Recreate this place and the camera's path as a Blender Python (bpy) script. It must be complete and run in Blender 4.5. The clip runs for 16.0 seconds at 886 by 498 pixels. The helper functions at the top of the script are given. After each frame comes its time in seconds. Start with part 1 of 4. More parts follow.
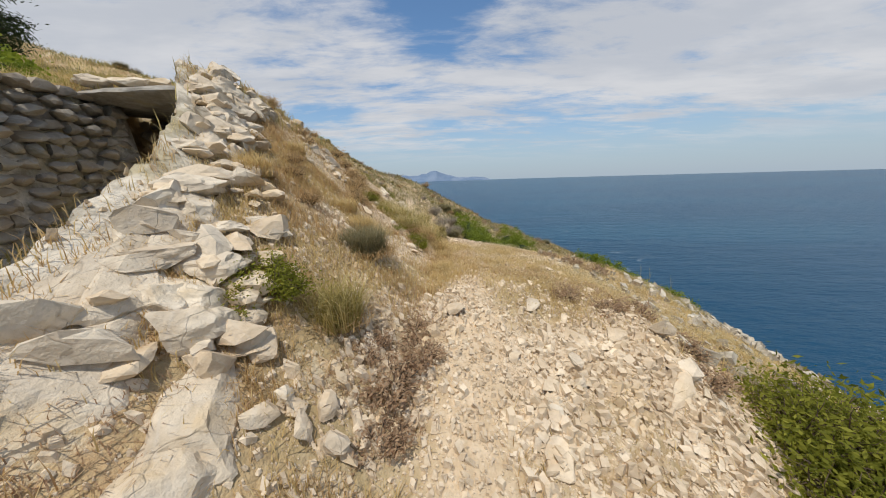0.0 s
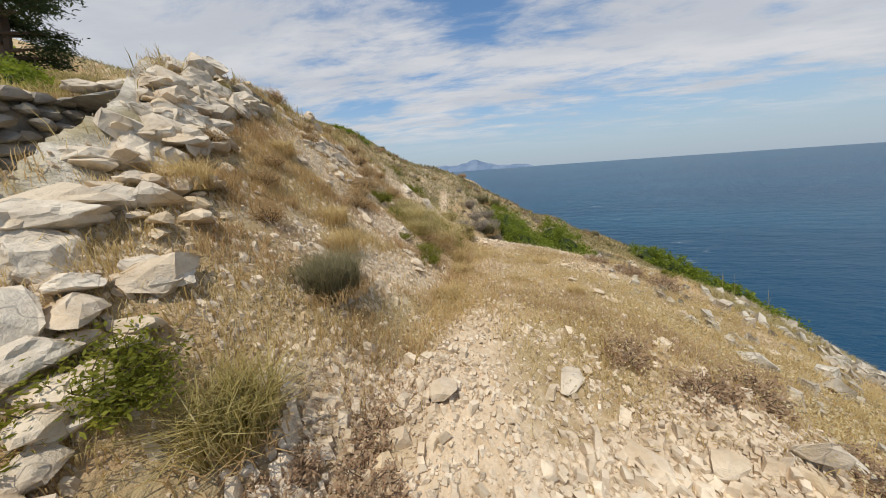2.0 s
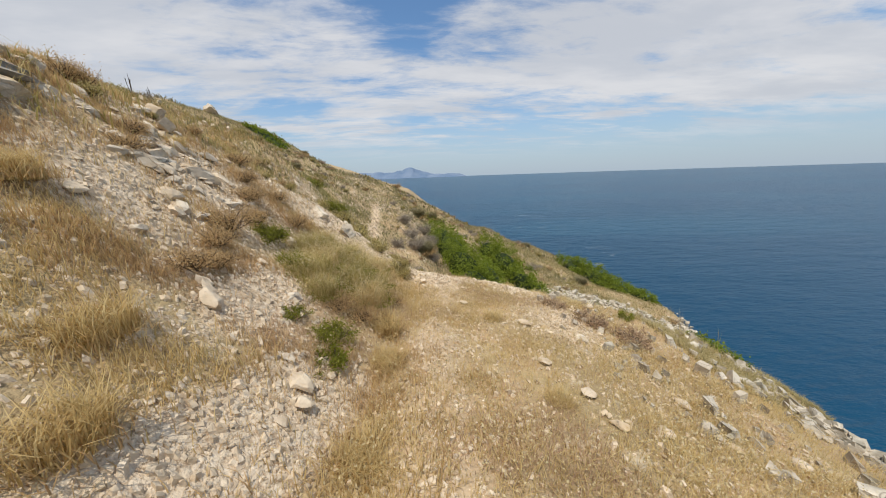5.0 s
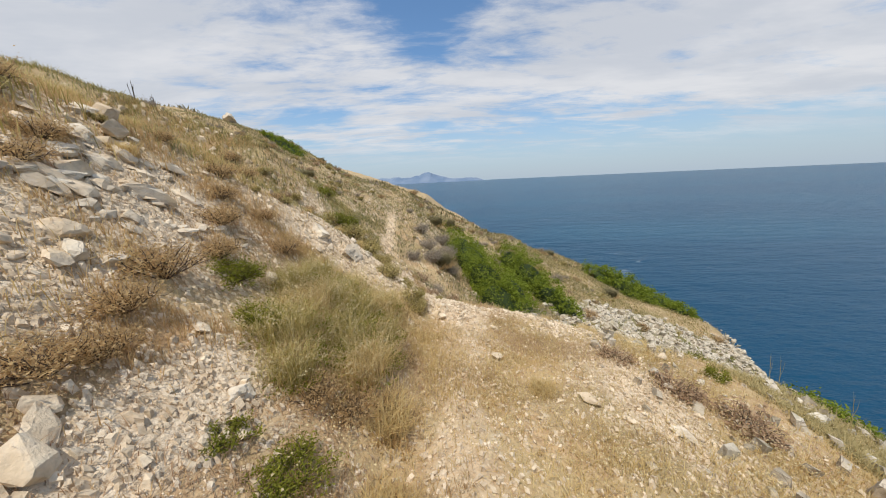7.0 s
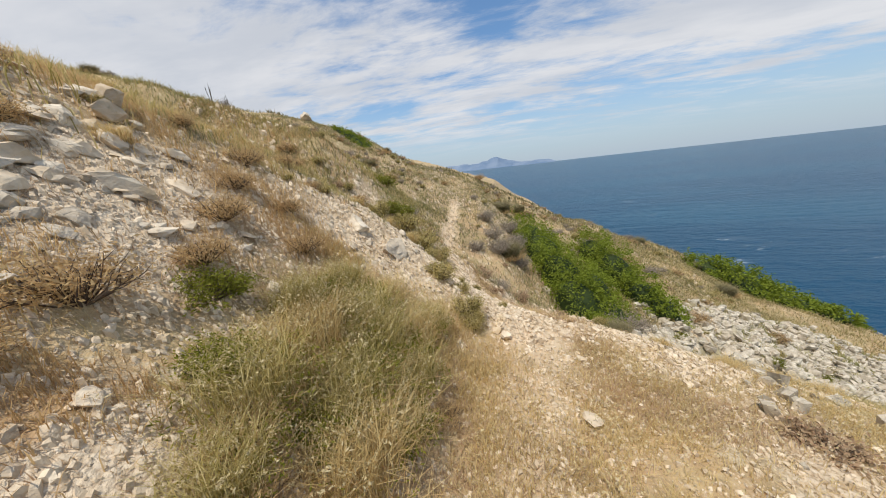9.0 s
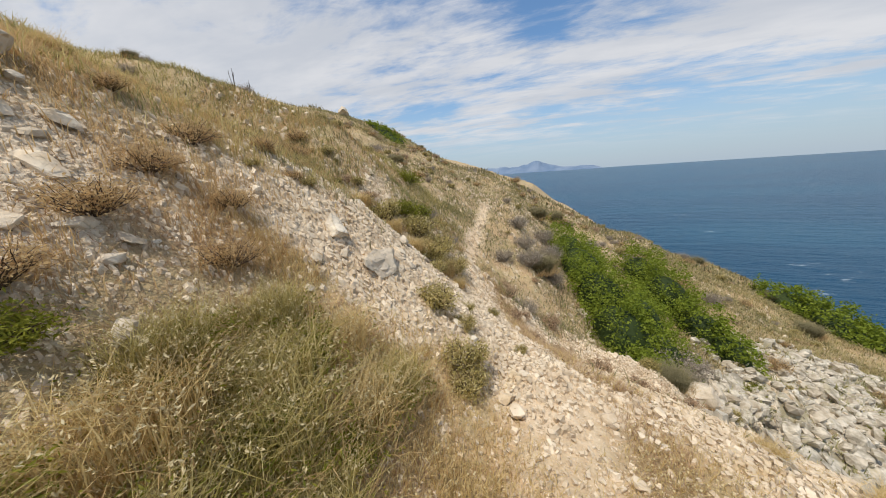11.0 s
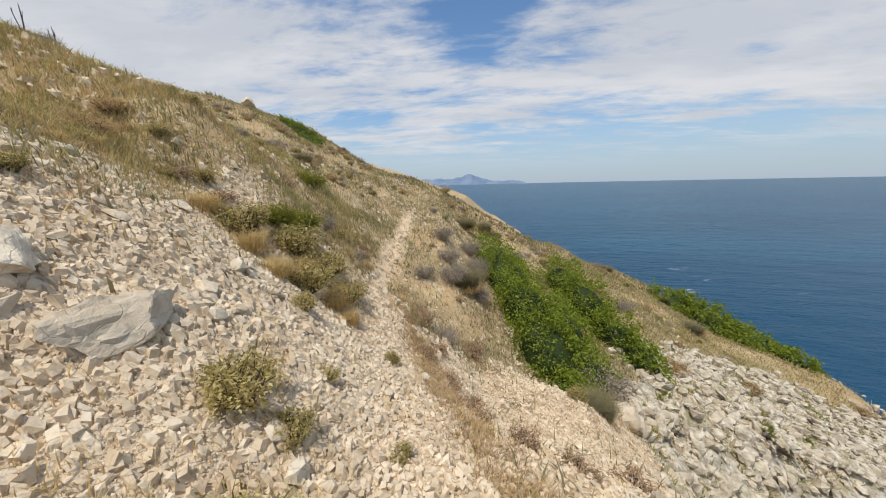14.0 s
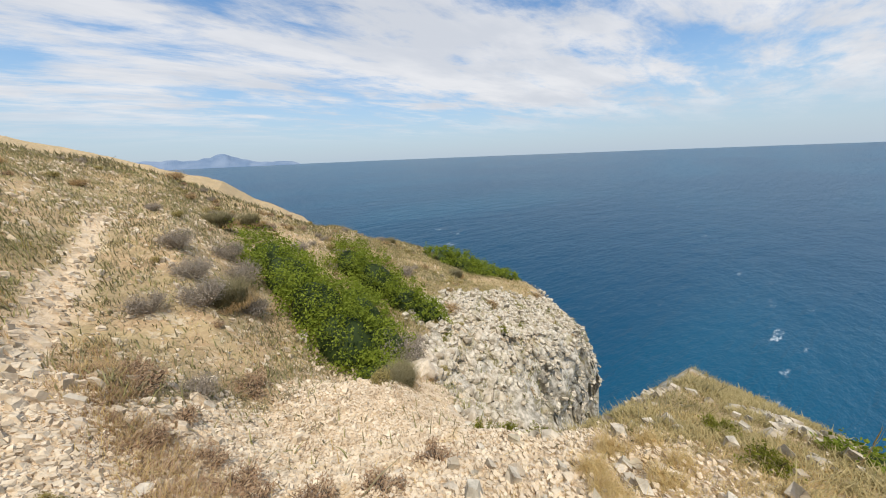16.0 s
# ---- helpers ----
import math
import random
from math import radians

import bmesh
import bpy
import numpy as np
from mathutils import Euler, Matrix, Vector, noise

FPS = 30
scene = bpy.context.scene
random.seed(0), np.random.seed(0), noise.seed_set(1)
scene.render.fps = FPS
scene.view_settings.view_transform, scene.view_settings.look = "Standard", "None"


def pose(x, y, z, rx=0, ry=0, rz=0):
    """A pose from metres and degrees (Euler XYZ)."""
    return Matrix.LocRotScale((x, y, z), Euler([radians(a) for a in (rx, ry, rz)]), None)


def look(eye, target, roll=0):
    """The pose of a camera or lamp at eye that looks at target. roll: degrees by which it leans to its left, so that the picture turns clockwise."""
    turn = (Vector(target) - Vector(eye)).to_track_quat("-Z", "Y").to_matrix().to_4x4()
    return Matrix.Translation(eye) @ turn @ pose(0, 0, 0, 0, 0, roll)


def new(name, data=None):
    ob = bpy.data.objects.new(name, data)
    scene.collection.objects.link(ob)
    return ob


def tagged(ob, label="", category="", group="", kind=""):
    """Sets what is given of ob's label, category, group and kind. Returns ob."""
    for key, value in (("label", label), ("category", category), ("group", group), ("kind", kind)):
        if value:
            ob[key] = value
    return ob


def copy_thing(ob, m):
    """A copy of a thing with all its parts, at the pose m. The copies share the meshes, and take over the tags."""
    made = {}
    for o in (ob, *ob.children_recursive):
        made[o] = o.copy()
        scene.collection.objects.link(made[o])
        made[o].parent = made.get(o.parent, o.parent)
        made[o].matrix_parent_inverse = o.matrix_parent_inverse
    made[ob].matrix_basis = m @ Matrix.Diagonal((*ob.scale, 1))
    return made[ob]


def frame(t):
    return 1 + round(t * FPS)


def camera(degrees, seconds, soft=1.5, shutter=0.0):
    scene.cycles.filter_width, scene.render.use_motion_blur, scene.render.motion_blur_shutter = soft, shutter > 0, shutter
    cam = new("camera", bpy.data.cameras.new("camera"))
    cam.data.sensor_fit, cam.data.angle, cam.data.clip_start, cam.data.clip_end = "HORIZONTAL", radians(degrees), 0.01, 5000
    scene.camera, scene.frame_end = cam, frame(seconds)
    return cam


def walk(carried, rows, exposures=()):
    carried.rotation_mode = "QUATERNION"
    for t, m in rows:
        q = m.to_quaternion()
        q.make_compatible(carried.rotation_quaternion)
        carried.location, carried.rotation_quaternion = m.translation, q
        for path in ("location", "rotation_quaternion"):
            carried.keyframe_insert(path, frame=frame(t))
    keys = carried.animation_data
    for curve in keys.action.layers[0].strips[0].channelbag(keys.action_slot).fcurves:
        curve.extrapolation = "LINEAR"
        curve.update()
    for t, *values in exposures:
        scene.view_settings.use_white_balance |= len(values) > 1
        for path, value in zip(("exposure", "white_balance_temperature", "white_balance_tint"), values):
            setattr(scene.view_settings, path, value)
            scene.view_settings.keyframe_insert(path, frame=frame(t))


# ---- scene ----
# ================= camera =================
# t, x, y, z, yaw (to the left), pitch (up), lean
PATH = [
    (0.0, 0.390, 0.063, 2.008, 1.03, -13.64, -1.72),
    (0.5, 0.573, 0.317, 1.993, 2.83, -14.49, -0.35),
    (1.0, 0.674, 0.491, 2.062, 4.91, -13.04, -1.20),
    (1.5, 0.701, 0.758, 1.996, 6.51, -12.19, -1.54),
    (2.0, 0.710, 1.039, 2.091, 9.44, -15.17, -4.12),
    (2.5, 0.702, 1.358, 2.123, 10.32, -14.56, -3.41),
    (3.0, 0.657, 1.667, 2.239, 10.91, -12.59, -3.52),
    (3.5, 0.602, 1.972, 2.309, 7.62, -14.01, -4.01),
    (4.0, 0.681, 2.127, 2.316, 2.27, -15.07, -3.50),
    (6.5, 0.719, 3.463, 2.442, -5.05, -12.98, -1.66),
    (7.0, 0.679, 3.747, 2.453, -0.00, -13.44, -2.73),
    (7.5, 0.617, 4.033, 2.374, -3.48, -10.77, -1.23),
    (8.0, 0.656, 4.321, 2.308, 5.64, -13.43, -3.92),
    (8.5, 0.716, 4.624, 2.309, 14.13, -14.49, -4.78),
    (9.0, 0.737, 4.926, 2.285, 13.92, -14.92, -6.43),
    (9.5, 0.794, 5.189, 2.265, 13.47, -16.07, -4.11),
    (12.0, 0.840, 6.730, 2.094, 23.43, -12.94, -4.77),
    (12.5, 0.896, 6.966, 2.060, 22.41, -14.84, -6.51),
    (13.0, 0.937, 7.182, 1.993, 23.88, -15.16, -3.53),
    (13.5, 1.026, 7.420, 1.980, 15.51, -12.77, -3.18),
    (14.0, 1.090, 7.605, 1.975, 7.64, -12.84, -1.30),
    (14.5, 1.203, 7.831, 1.940, -1.48, -14.22, 0.62),
    (15.0, 1.239, 8.079, 1.931, -13.36, -15.24, 0.22),
    (15.5, 1.318, 8.142, 1.971, -23.94, -17.22, -1.41),
    (16.0, 1.595, 8.201, 1.939, -33.05, -17.84, -2.29),
]


def eye_pose(x, y, z, yaw, pitch, lean):
    """The camera's pose from its place and three angles in degrees."""
    return pose(x, y, z, 90 + pitch, 0, yaw) @ pose(0, 0, 0, 0, 0, lean)


cam = camera(113.85, 16.0, soft=1.0)
walk(cam, [(r[0], eye_pose(*r[1:])) for r in PATH], exposures=[(0.0, -0.30), (4.0, -0.24), (8.0, -0.12), (13.0, -0.20), (14.5, -0.14), (16.0, 0.0)])

# ================= world and sun =================
SUN_ELEVATION, SUN_HEADING = 69.0, 200.0   # heading: degrees clockwise from +y of where the sun stands


def node(tree, kind, **settings):
    n = tree.nodes.new(kind)
    for key, value in settings.items():
        if key == "blend":
            n.blend_type = value
        elif key == "op":
            n.operation = value
        elif key == "dtype":
            n.data_type = value
        elif key == "attr":
            n.attribute_name = value
    return n


def link(tree, a, b):
    tree.links.new(a, b)


def put(tree, sock, value):
    """Sets a socket to a number or colour, or links it to another socket."""
    if isinstance(value, bpy.types.NodeSocket):
        tree.links.new(value, sock)
    else:
        sock.default_value = value


def maths(tree, op, a, b=0.0, clamp=False):
    n = node(tree, "ShaderNodeMath", op=op)
    n.use_clamp = clamp
    put(tree, n.inputs[0], a)
    put(tree, n.inputs[1], b)
    return n.outputs[0]


def mix(tree, fac, a, b, blend="MIX"):
    n = node(tree, "ShaderNodeMix", dtype="RGBA", blend=blend)
    put(tree, n.inputs[0], fac)
    put(tree, n.inputs[6], a)
    put(tree, n.inputs[7], b)
    return n.outputs[2]


def ramp(tree, fac, lo, hi):
    """0 below lo, 1 above hi, smooth between."""
    n = node(tree, "ShaderNodeMapRange")
    n.interpolation_type = "SMOOTHSTEP"
    put(tree, n.inputs[0], fac)
    n.inputs[1].default_value, n.inputs[2].default_value = lo, hi
    return n.outputs[0]


def grain(tree, vector, scale, detail=4.0, rough=0.55, warp=0.0):
    n = node(tree, "ShaderNodeTexNoise")
    put(tree, n.inputs["Vector"], vector)
    n.inputs["Scale"].default_value = scale
    n.inputs["Detail"].default_value = detail
    n.inputs["Roughness"].default_value = rough
    n.inputs["Distortion"].default_value = warp
    return n.outputs[0]


world = bpy.data.worlds.new("world")
scene.world = world
world.use_nodes = True
wt = world.node_tree
wt.nodes.clear()
sky = node(wt, "ShaderNodeTexSky")
sky.sky_type, sky.sun_disc = "NISHITA", False
sky.sun_elevation, sky.sun_rotation = radians(SUN_ELEVATION), radians(SUN_HEADING)
sky.air_density, sky.dust_density, sky.ozone_density = 1.0, 0.6, 1.6
tc = node(wt, "ShaderNodeTexCoord")
sep = node(wt, "ShaderNodeSeparateXYZ")
link(wt, tc.outputs["Generated"], sep.inputs[0])
# clouds lie on a flat layer: direction divided by its height
rise = maths(wt, "ADD", maths(wt, "MAXIMUM", sep.outputs[2], 0.0), 0.10)
flat = node(wt, "ShaderNodeCombineXYZ")
put(wt, flat.inputs[0], maths(wt, "DIVIDE", sep.outputs[0], rise))
put(wt, flat.inputs[1], maths(wt, "DIVIDE", sep.outputs[1], rise))
place = node(wt, "ShaderNodeMapping")
link(wt, flat.outputs[0], place.inputs[0])
place.inputs["Rotation"].default_value = (0, 0, radians(-28))
place.inputs["Location"].default_value = (0.35, 0.9, 0)
place.inputs["Scale"].default_value = (0.42, 0.9, 1)


def bank(x, y, wide, deep, amount):
    """A bank of cloud (or a clearing, with a negative amount) on the cloud layer."""
    m = node(wt, "ShaderNodeMapping")
    link(wt, flat.outputs[0], m.inputs[0])
    m.inputs["Scale"].default_value = (1 / wide, 1 / deep, 1)
    m.inputs["Location"].default_value = (-x / wide, -y / deep, 0)
    length = node(wt, "ShaderNodeVectorMath", op="LENGTH")
    link(wt, m.outputs[0], length.inputs[0])
    return maths(wt, "MULTIPLY", maths(wt, "SUBTRACT", 1.0, ramp(wt, length.outputs["Value"], 0.2, 1.3)), amount)


broad = grain(wt, place.outputs[0], 0.8, 2.0, 0.5, 0.3)
fine = grain(wt, place.outputs[0], 2.2, 9.0, 0.64, 0.25)
cover = maths(wt, "ADD", maths(wt, "MULTIPLY", broad, 0.42), maths(wt, "MULTIPLY", fine, 0.74))
for one in (bank(-2.0, 1.8, 1.5, 1.2, 0.17), bank(-0.05, 1.70, 0.30, 0.60, -0.15), bank(-1.2, 3.1, 0.5, 0.3, -0.09), bank(1.9, 2.0, 1.9, 1.1, 0.12), bank(1.2, 3.9, 2.4, 0.6, -0.10)):
    cover = maths(wt, "ADD", cover, one)
ripple = grain(wt, place.outputs[0], 7.0, 6.0, 0.6, 0.8)
cover = maths(wt, "ADD", cover, maths(wt, "MULTIPLY", maths(wt, "SUBTRACT", ripple, 0.5), 0.22))
veil = maths(wt, "MULTIPLY", ramp(wt, cover, 0.46, 0.68), ramp(wt, sep.outputs[2], 0.03, 0.15))
haze = maths(wt, "SUBTRACT", 1.0, ramp(wt, sep.outputs[2], -0.02, 0.30))
clear = mix(wt, 1.0, sky.outputs[0], (1.25, 1.55, 1.72, 1), "MULTIPLY")
base_sky = mix(wt, maths(wt, "MULTIPLY", haze, 0.88), clear, (5.2, 6.2, 7.4, 1))
shade = grain(wt, place.outputs[0], 1.6, 5.0, 0.6, 0.2)
cloud = mix(wt, ramp(wt, shade, 0.35, 0.68), (7.0, 7.3, 7.9, 1), (9.0, 9.0, 9.2, 1))
back = node(wt, "ShaderNodeBackground")
put(wt, back.inputs[0], mix(wt, maths(wt, "MULTIPLY", veil, 0.93), base_sky, cloud))
back.inputs[1].default_value = 0.094
wout = node(wt, "ShaderNodeOutputWorld")
link(wt, back.outputs[0], wout.inputs[0])

sun_data = bpy.data.lights.new("sun", "SUN")
sun_data.energy, sun_data.angle, sun_data.color = 4.0, radians(0.7), (1.0, 0.95, 0.86)
sun = new("sun", sun_data)
_se, _sh = radians(SUN_ELEVATION), radians(SUN_HEADING)
SUN_WAY = Vector((math.sin(_sh) * math.cos(_se), math.cos(_sh) * math.cos(_se), math.sin(_se)))
sun.matrix_world = look(SUN_WAY * 60, (0, 0, 0))

# ================= shape of the hillside =================
SEA_Z = -27.0
rng = np.random.default_rng(7)


def hash2(ix, iy, seed):
    n = (ix * 374761393 + iy * 668265263 + seed * 974711) & 0xFFFFFFFF
    n = ((n ^ (n >> 13)) * 1274126177) & 0xFFFFFFFF
    return ((n ^ (n >> 16)) & 0xFFFF) / 65535.0


def lumps(x, y, size, seed):
    """Smooth value noise, -1 to 1, with lumps of that size in metres."""
    x, y = np.asarray(x, float) / size, np.asarray(y, float) / size
    ix, iy = np.floor(x).astype(np.int64), np.floor(y).astype(np.int64)
    fx, fy = x - ix, y - iy
    fx, fy = fx * fx * (3 - 2 * fx), fy * fy * (3 - 2 * fy)
    a = hash2(ix, iy, seed) * (1 - fx) + hash2(ix + 1, iy, seed) * fx
    b = hash2(ix, iy + 1, seed) * (1 - fx) + hash2(ix + 1, iy + 1, seed) * fx
    return 2 * (a * (1 - fy) + b * fy) - 1


def ease(v, lo, hi):
    k = np.clip((np.asarray(v, float) - lo) / np.subtract(hi, lo), 0, 1)
    return k * k * (3 - 2 * k)


# stations along the trail: its course, its height, and the slopes beside it, band by band
ALONG = [-5, 0, 2.5, 5, 7.5, 8.8, 9.6, 10.2, 11.5, 13, 14.5, 20, 32, 70]
COURSE = [.1, .45, .62, .72, .95, .95, .61, .35, -.05, -.5, -.9, -2.1, -3.5, -6]
HEIGHT = [0.30, 0.20, 0.95, 0.71, 0.24, 0.19, -0.08, -0.28, -0.67, -0.38, -0.99, 0.46, 2.01, -4.60]
UPHILL_TO = [0, 0.5, 2, 4, 10, 60]
UPHILL = [
    [0.33, 0.31, 0.11, -0.08, 0.06, 0.12, 0.39, 0.60, 0.51, 0.63, 0.50, 0.38, 0.30, 0.33],
    [0.70, 0.71, 0.69, 0.80, 0.55, 0.69, 0.87, 1.00, 0.76, 1.17, 1.06, 0.58, 0.35, 0.37],
    [0.80, 0.79, 0.80, 1.06, 1.06, 0.86, 0.72, 0.61, 0.89, 1.02, 1.12, 0.59, 0.33, 0.36],
    [0.50, 0.51, 0.52, 0.56, 0.55, 0.44, 0.41, 0.39, 0.23, 0.42, 0.47, 0.50, 0.58, 0.36],
    [0.42, 0.42, 0.42, 0.42, 0.43, 0.45, 0.48, 0.50, 0.57, 0.33, 0.20, 0.26, 0.28, 0.34]]
DOWNHILL_TO = [0, 1.5, 3.5, 5.5, 9.2, 26, 60]
DOWNHILL = [
    [-0.22, -0.31, -0.08, -0.17, -0.13, -0.27, -0.32, -0.35, -0.80, -1.00, -0.55, -0.27, -0.53, -0.96],
    [-0.35, -0.44, -0.57, -0.33, -0.17, -0.34, -0.36, -0.41, -0.30, -0.13, -0.90, -1.04, -0.75, -1.04],
    [-0.46, -0.47, -0.52, -0.54, -0.45, -0.38, -0.28, -1.05, -0.95, -0.90, -0.23, -0.57, -0.48, -0.85],
    [-1.10, -1.09, -1.09, -1.06, -0.62, -0.48, -0.36, -1.20, -1.35, -1.25, -0.35, -0.47, -0.50, -0.71],
    [-1.60, -1.60, -1.59, -1.57, -1.53, -1.50, -1.50, -1.50, -1.45, -1.30, -0.47, -0.35, -0.46, -0.56],
    [-1.60, -1.60, -1.60, -1.60, -1.60, -1.60, -1.60, -1.60, -1.60, -1.61, -2.61, -2.61, -2.60, -2.60]]


def hill(x, y):
    """The hillside's height without its fine relief."""
    x, y = np.asarray(x, float), np.asarray(y, float)
    total = 0.0
    for dy, w in ((-0.5, 0.25), (0.0, 0.5), (0.5, 0.25)):
        yy = y + dy
        u = x - np.interp(yy, ALONG, COURSE)
        ye = yy - 0.22 * np.clip(u - 4, 0, 40) * np.clip((yy - 8) / 4, 0, 1)
        z = np.interp(ye, ALONG, HEIGHT)
        for k, row in enumerate(UPHILL):
            z = z + np.interp(ye, ALONG, row) * np.clip(-u - UPHILL_TO[k], 0, UPHILL_TO[k + 1] - UPHILL_TO[k])
        for k, row in enumerate(DOWNHILL):
            z = z + np.interp(ye, ALONG, row) * np.clip(u - DOWNHILL_TO[k], 0, DOWNHILL_TO[k + 1] - DOWNHILL_TO[k])
        total = total + w * z
    return total


def off_trail(x, y):
    return np.asarray(x, float) - np.interp(y, ALONG, COURSE)


STEP = 0.2
_gx, _gy = np.meshgrid(np.arange(-20, 40, STEP), np.arange(-6, 60, STEP))
_h = hill(_gx, _gy)
_dy, _dx = np.gradient(_h, STEP)
STEEP = np.hypot(_dx, _dy)


def steepness(x, y):
    """The slope's steepness, looked up in a coarse grid."""
    u = np.clip((np.asarray(x, float) + 20) / STEP, 0, STEEP.shape[1] - 2)
    v = np.clip((np.asarray(y, float) + 6) / STEP, 0, STEEP.shape[0] - 2)
    i, j = u.astype(int), v.astype(int)
    a, b = u - i, v - j
    return (STEEP[j, i] * (1 - a) + STEEP[j, i + 1] * a) * (1 - b) + (STEEP[j + 1, i] * (1 - a) + STEEP[j + 1, i + 1] * a) * b


def rockiness(x, y):
    """1 where bare limestone shows: the sea edge of the spur and the cliff of the headland."""
    x, y = np.asarray(x, float), np.asarray(y, float)
    u = off_trail(x, y)
    edge = ease(u + 0.7 * lumps(x, y, 1.3, 3), 4.7, 5.9) * (1 - ease(y, 5.8, 7.4))
    rim = 0.8 * ease(u + 0.9 * lumps(x, y, 0.8, 7), 8.6, 9.4) * ease(y, 5.8, 7.0) * (1 - ease(y, 12.0, 13.0))
    patches = 0.8 * ease(lumps(x, y, 0.9, 18) + 0.5 * lumps(x, y, 0.3, 19), 0.35, 0.6) * ease(u, 4.2, 5.2) * ease(y, 6.0, 7.0) * (1 - ease(y, 10.5, 11.5))
    edge = np.maximum.reduce([edge, rim, patches])
    cliff = ease(steepness(x, y), 0.95, 1.4) * ease(x, 3.4, 5.0) * np.maximum(ease(y, 10.8, 12.2), ease(x, 6.2, 7.2))
    ye = y - 0.22 * np.clip(u - 4, 0, 40) + 1.0 * lumps(x, y, 2.2, 4)
    brow = ease(ye, 12.0, 13.2) * (1 - ease(ye, 18.4, 20.4)) * ease(u - 0.62 * np.clip(ye - 13, 0, 9) + 0.7 * lumps(x, y, 1.2, 8), 4.6, 5.8)
    cliff = np.maximum(cliff, brow)
    pit = ease(inner_edge(y) - x, -0.5, -0.1) * ease(y, 0.0, 0.8) * (1 - ease(y, 5.0, 5.6)) * ease(x, -5.0, -4.6)
    return np.clip(edge + cliff + 0.8 * pit, 0, 1)


def scree(x, y):
    """1 on bare rubble: the chute across the trail and patches of loose stones."""
    x, y = np.asarray(x, float), np.asarray(y, float)
    wob = lumps(x, y, 1.1, 5) * 0.55 + lumps(x, y, 0.45, 6) * 0.3
    u = off_trail(x, y)
    chute = ease(y + wob, 7.7 + 0.4 * ease(u, -0.6, 0.4), 8.6 + 0.6 * ease(u, -0.6, 0.4)) * (1 - ease(y + wob - 0.7 * np.clip(u, 0, 4.5), 11.7, 12.9)) * ease(u + wob, -4.2, -2.6)
    chute *= 1 - ease(u, 4.5, 6)
    fan = np.exp(-((x + 0.25 - 0.3 * (y - 3.8)) / 0.28) ** 2 - ((y - 3.9) / 0.75) ** 2) * 1.5
    start = (1 - ease(y + wob, 2.0, 2.9)) * ease(u + wob, -1.6, -0.6) * (1 - ease(u + wob, 1.5, 2.4)) * (0.35 + 0.5 * ease(lumps(x, y, 0.5, 56), -0.25, 0.35))
    slide = np.exp(-((x + 1.75) / 0.45) ** 2 - ((y - 5.3) / 0.5) ** 2) * 1.3
    slide2 = np.exp(-((x + 2.1 + 0.3 * (y - 6.5)) / 0.6) ** 2 - ((y - 6.6) / 0.8) ** 2) * 1.2
    slide3 = np.exp(-((x + 0.75) / 0.22) ** 2 - ((y - 5.2) / 0.8) ** 2) * 1.2
    rightside = np.exp(-((x - 2.7) / 0.5) ** 2 - ((y - 6.2) / 1.1) ** 2) * 0.8
    return np.clip(np.maximum.reduce([chute, fan, start, slide, slide2, slide3, rightside]), 0, 1)


def bare(x, y):
    """1 on the trodden trail."""
    x, y = np.asarray(x, float), np.asarray(y, float)
    way = np.interp(y, [10.2, 11.5, 12.5, 13.2, 15.1, 16.9, 18.3, 19.7, 23], [0, -.2, -.46, -.57, -.66, -.31, -.05, .0, .0])
    u = off_trail(x, y) - way + 0.12 * lumps(x, y, 0.7, 9) + 0.22 * lumps(x, y, 1.6, 10) * ease(y, 11, 13)
    w = np.interp(y, [-5, 2, 6, 9, 12, 14, 17, 20, 24], [0.40, 0.30, 0.23, 0.40, 0.34, 0.26, 0.3, 0.26, 0.15])
    worn = 1 - 0.32 * ease(y, 2.8, 3.8) * (1 - ease(y, 7.6, 8.6))
    return worn * (1 - ease(np.abs(u), w * 0.3, w * 1.5)) * (1 - ease(y, 20, 23))


def inner_edge(y):
    """The edge of the sunken ruin, along the spine of boulders."""
    return np.interp(y, [0.2, 1.2, 2.2, 3.1, 4.0, 4.7], [-2.1, -1.45, -1.72, -2.22, -2.9, -3.1])


def sunken(x, y):
    """1 on the floor of the sunken ruin and inside its small cave."""
    yard = ease(inner_edge(y) - x, 0.0, 0.2) * ease(x, -4.62, -4.5) * (1 - ease(y, 4.5, 4.62))
    cave = ease(x, -5.7, -5.6) * (1 - ease(x, -3.22, -3.1)) * ease(y, np.where(x < -4.45, 4.75, 4.1), np.where(x < -4.45, 4.85, 4.2)) * (1 - ease(y, 6.1, 6.25))
    return np.maximum(yard, cave) * ease(y, -0.6, 0.6)


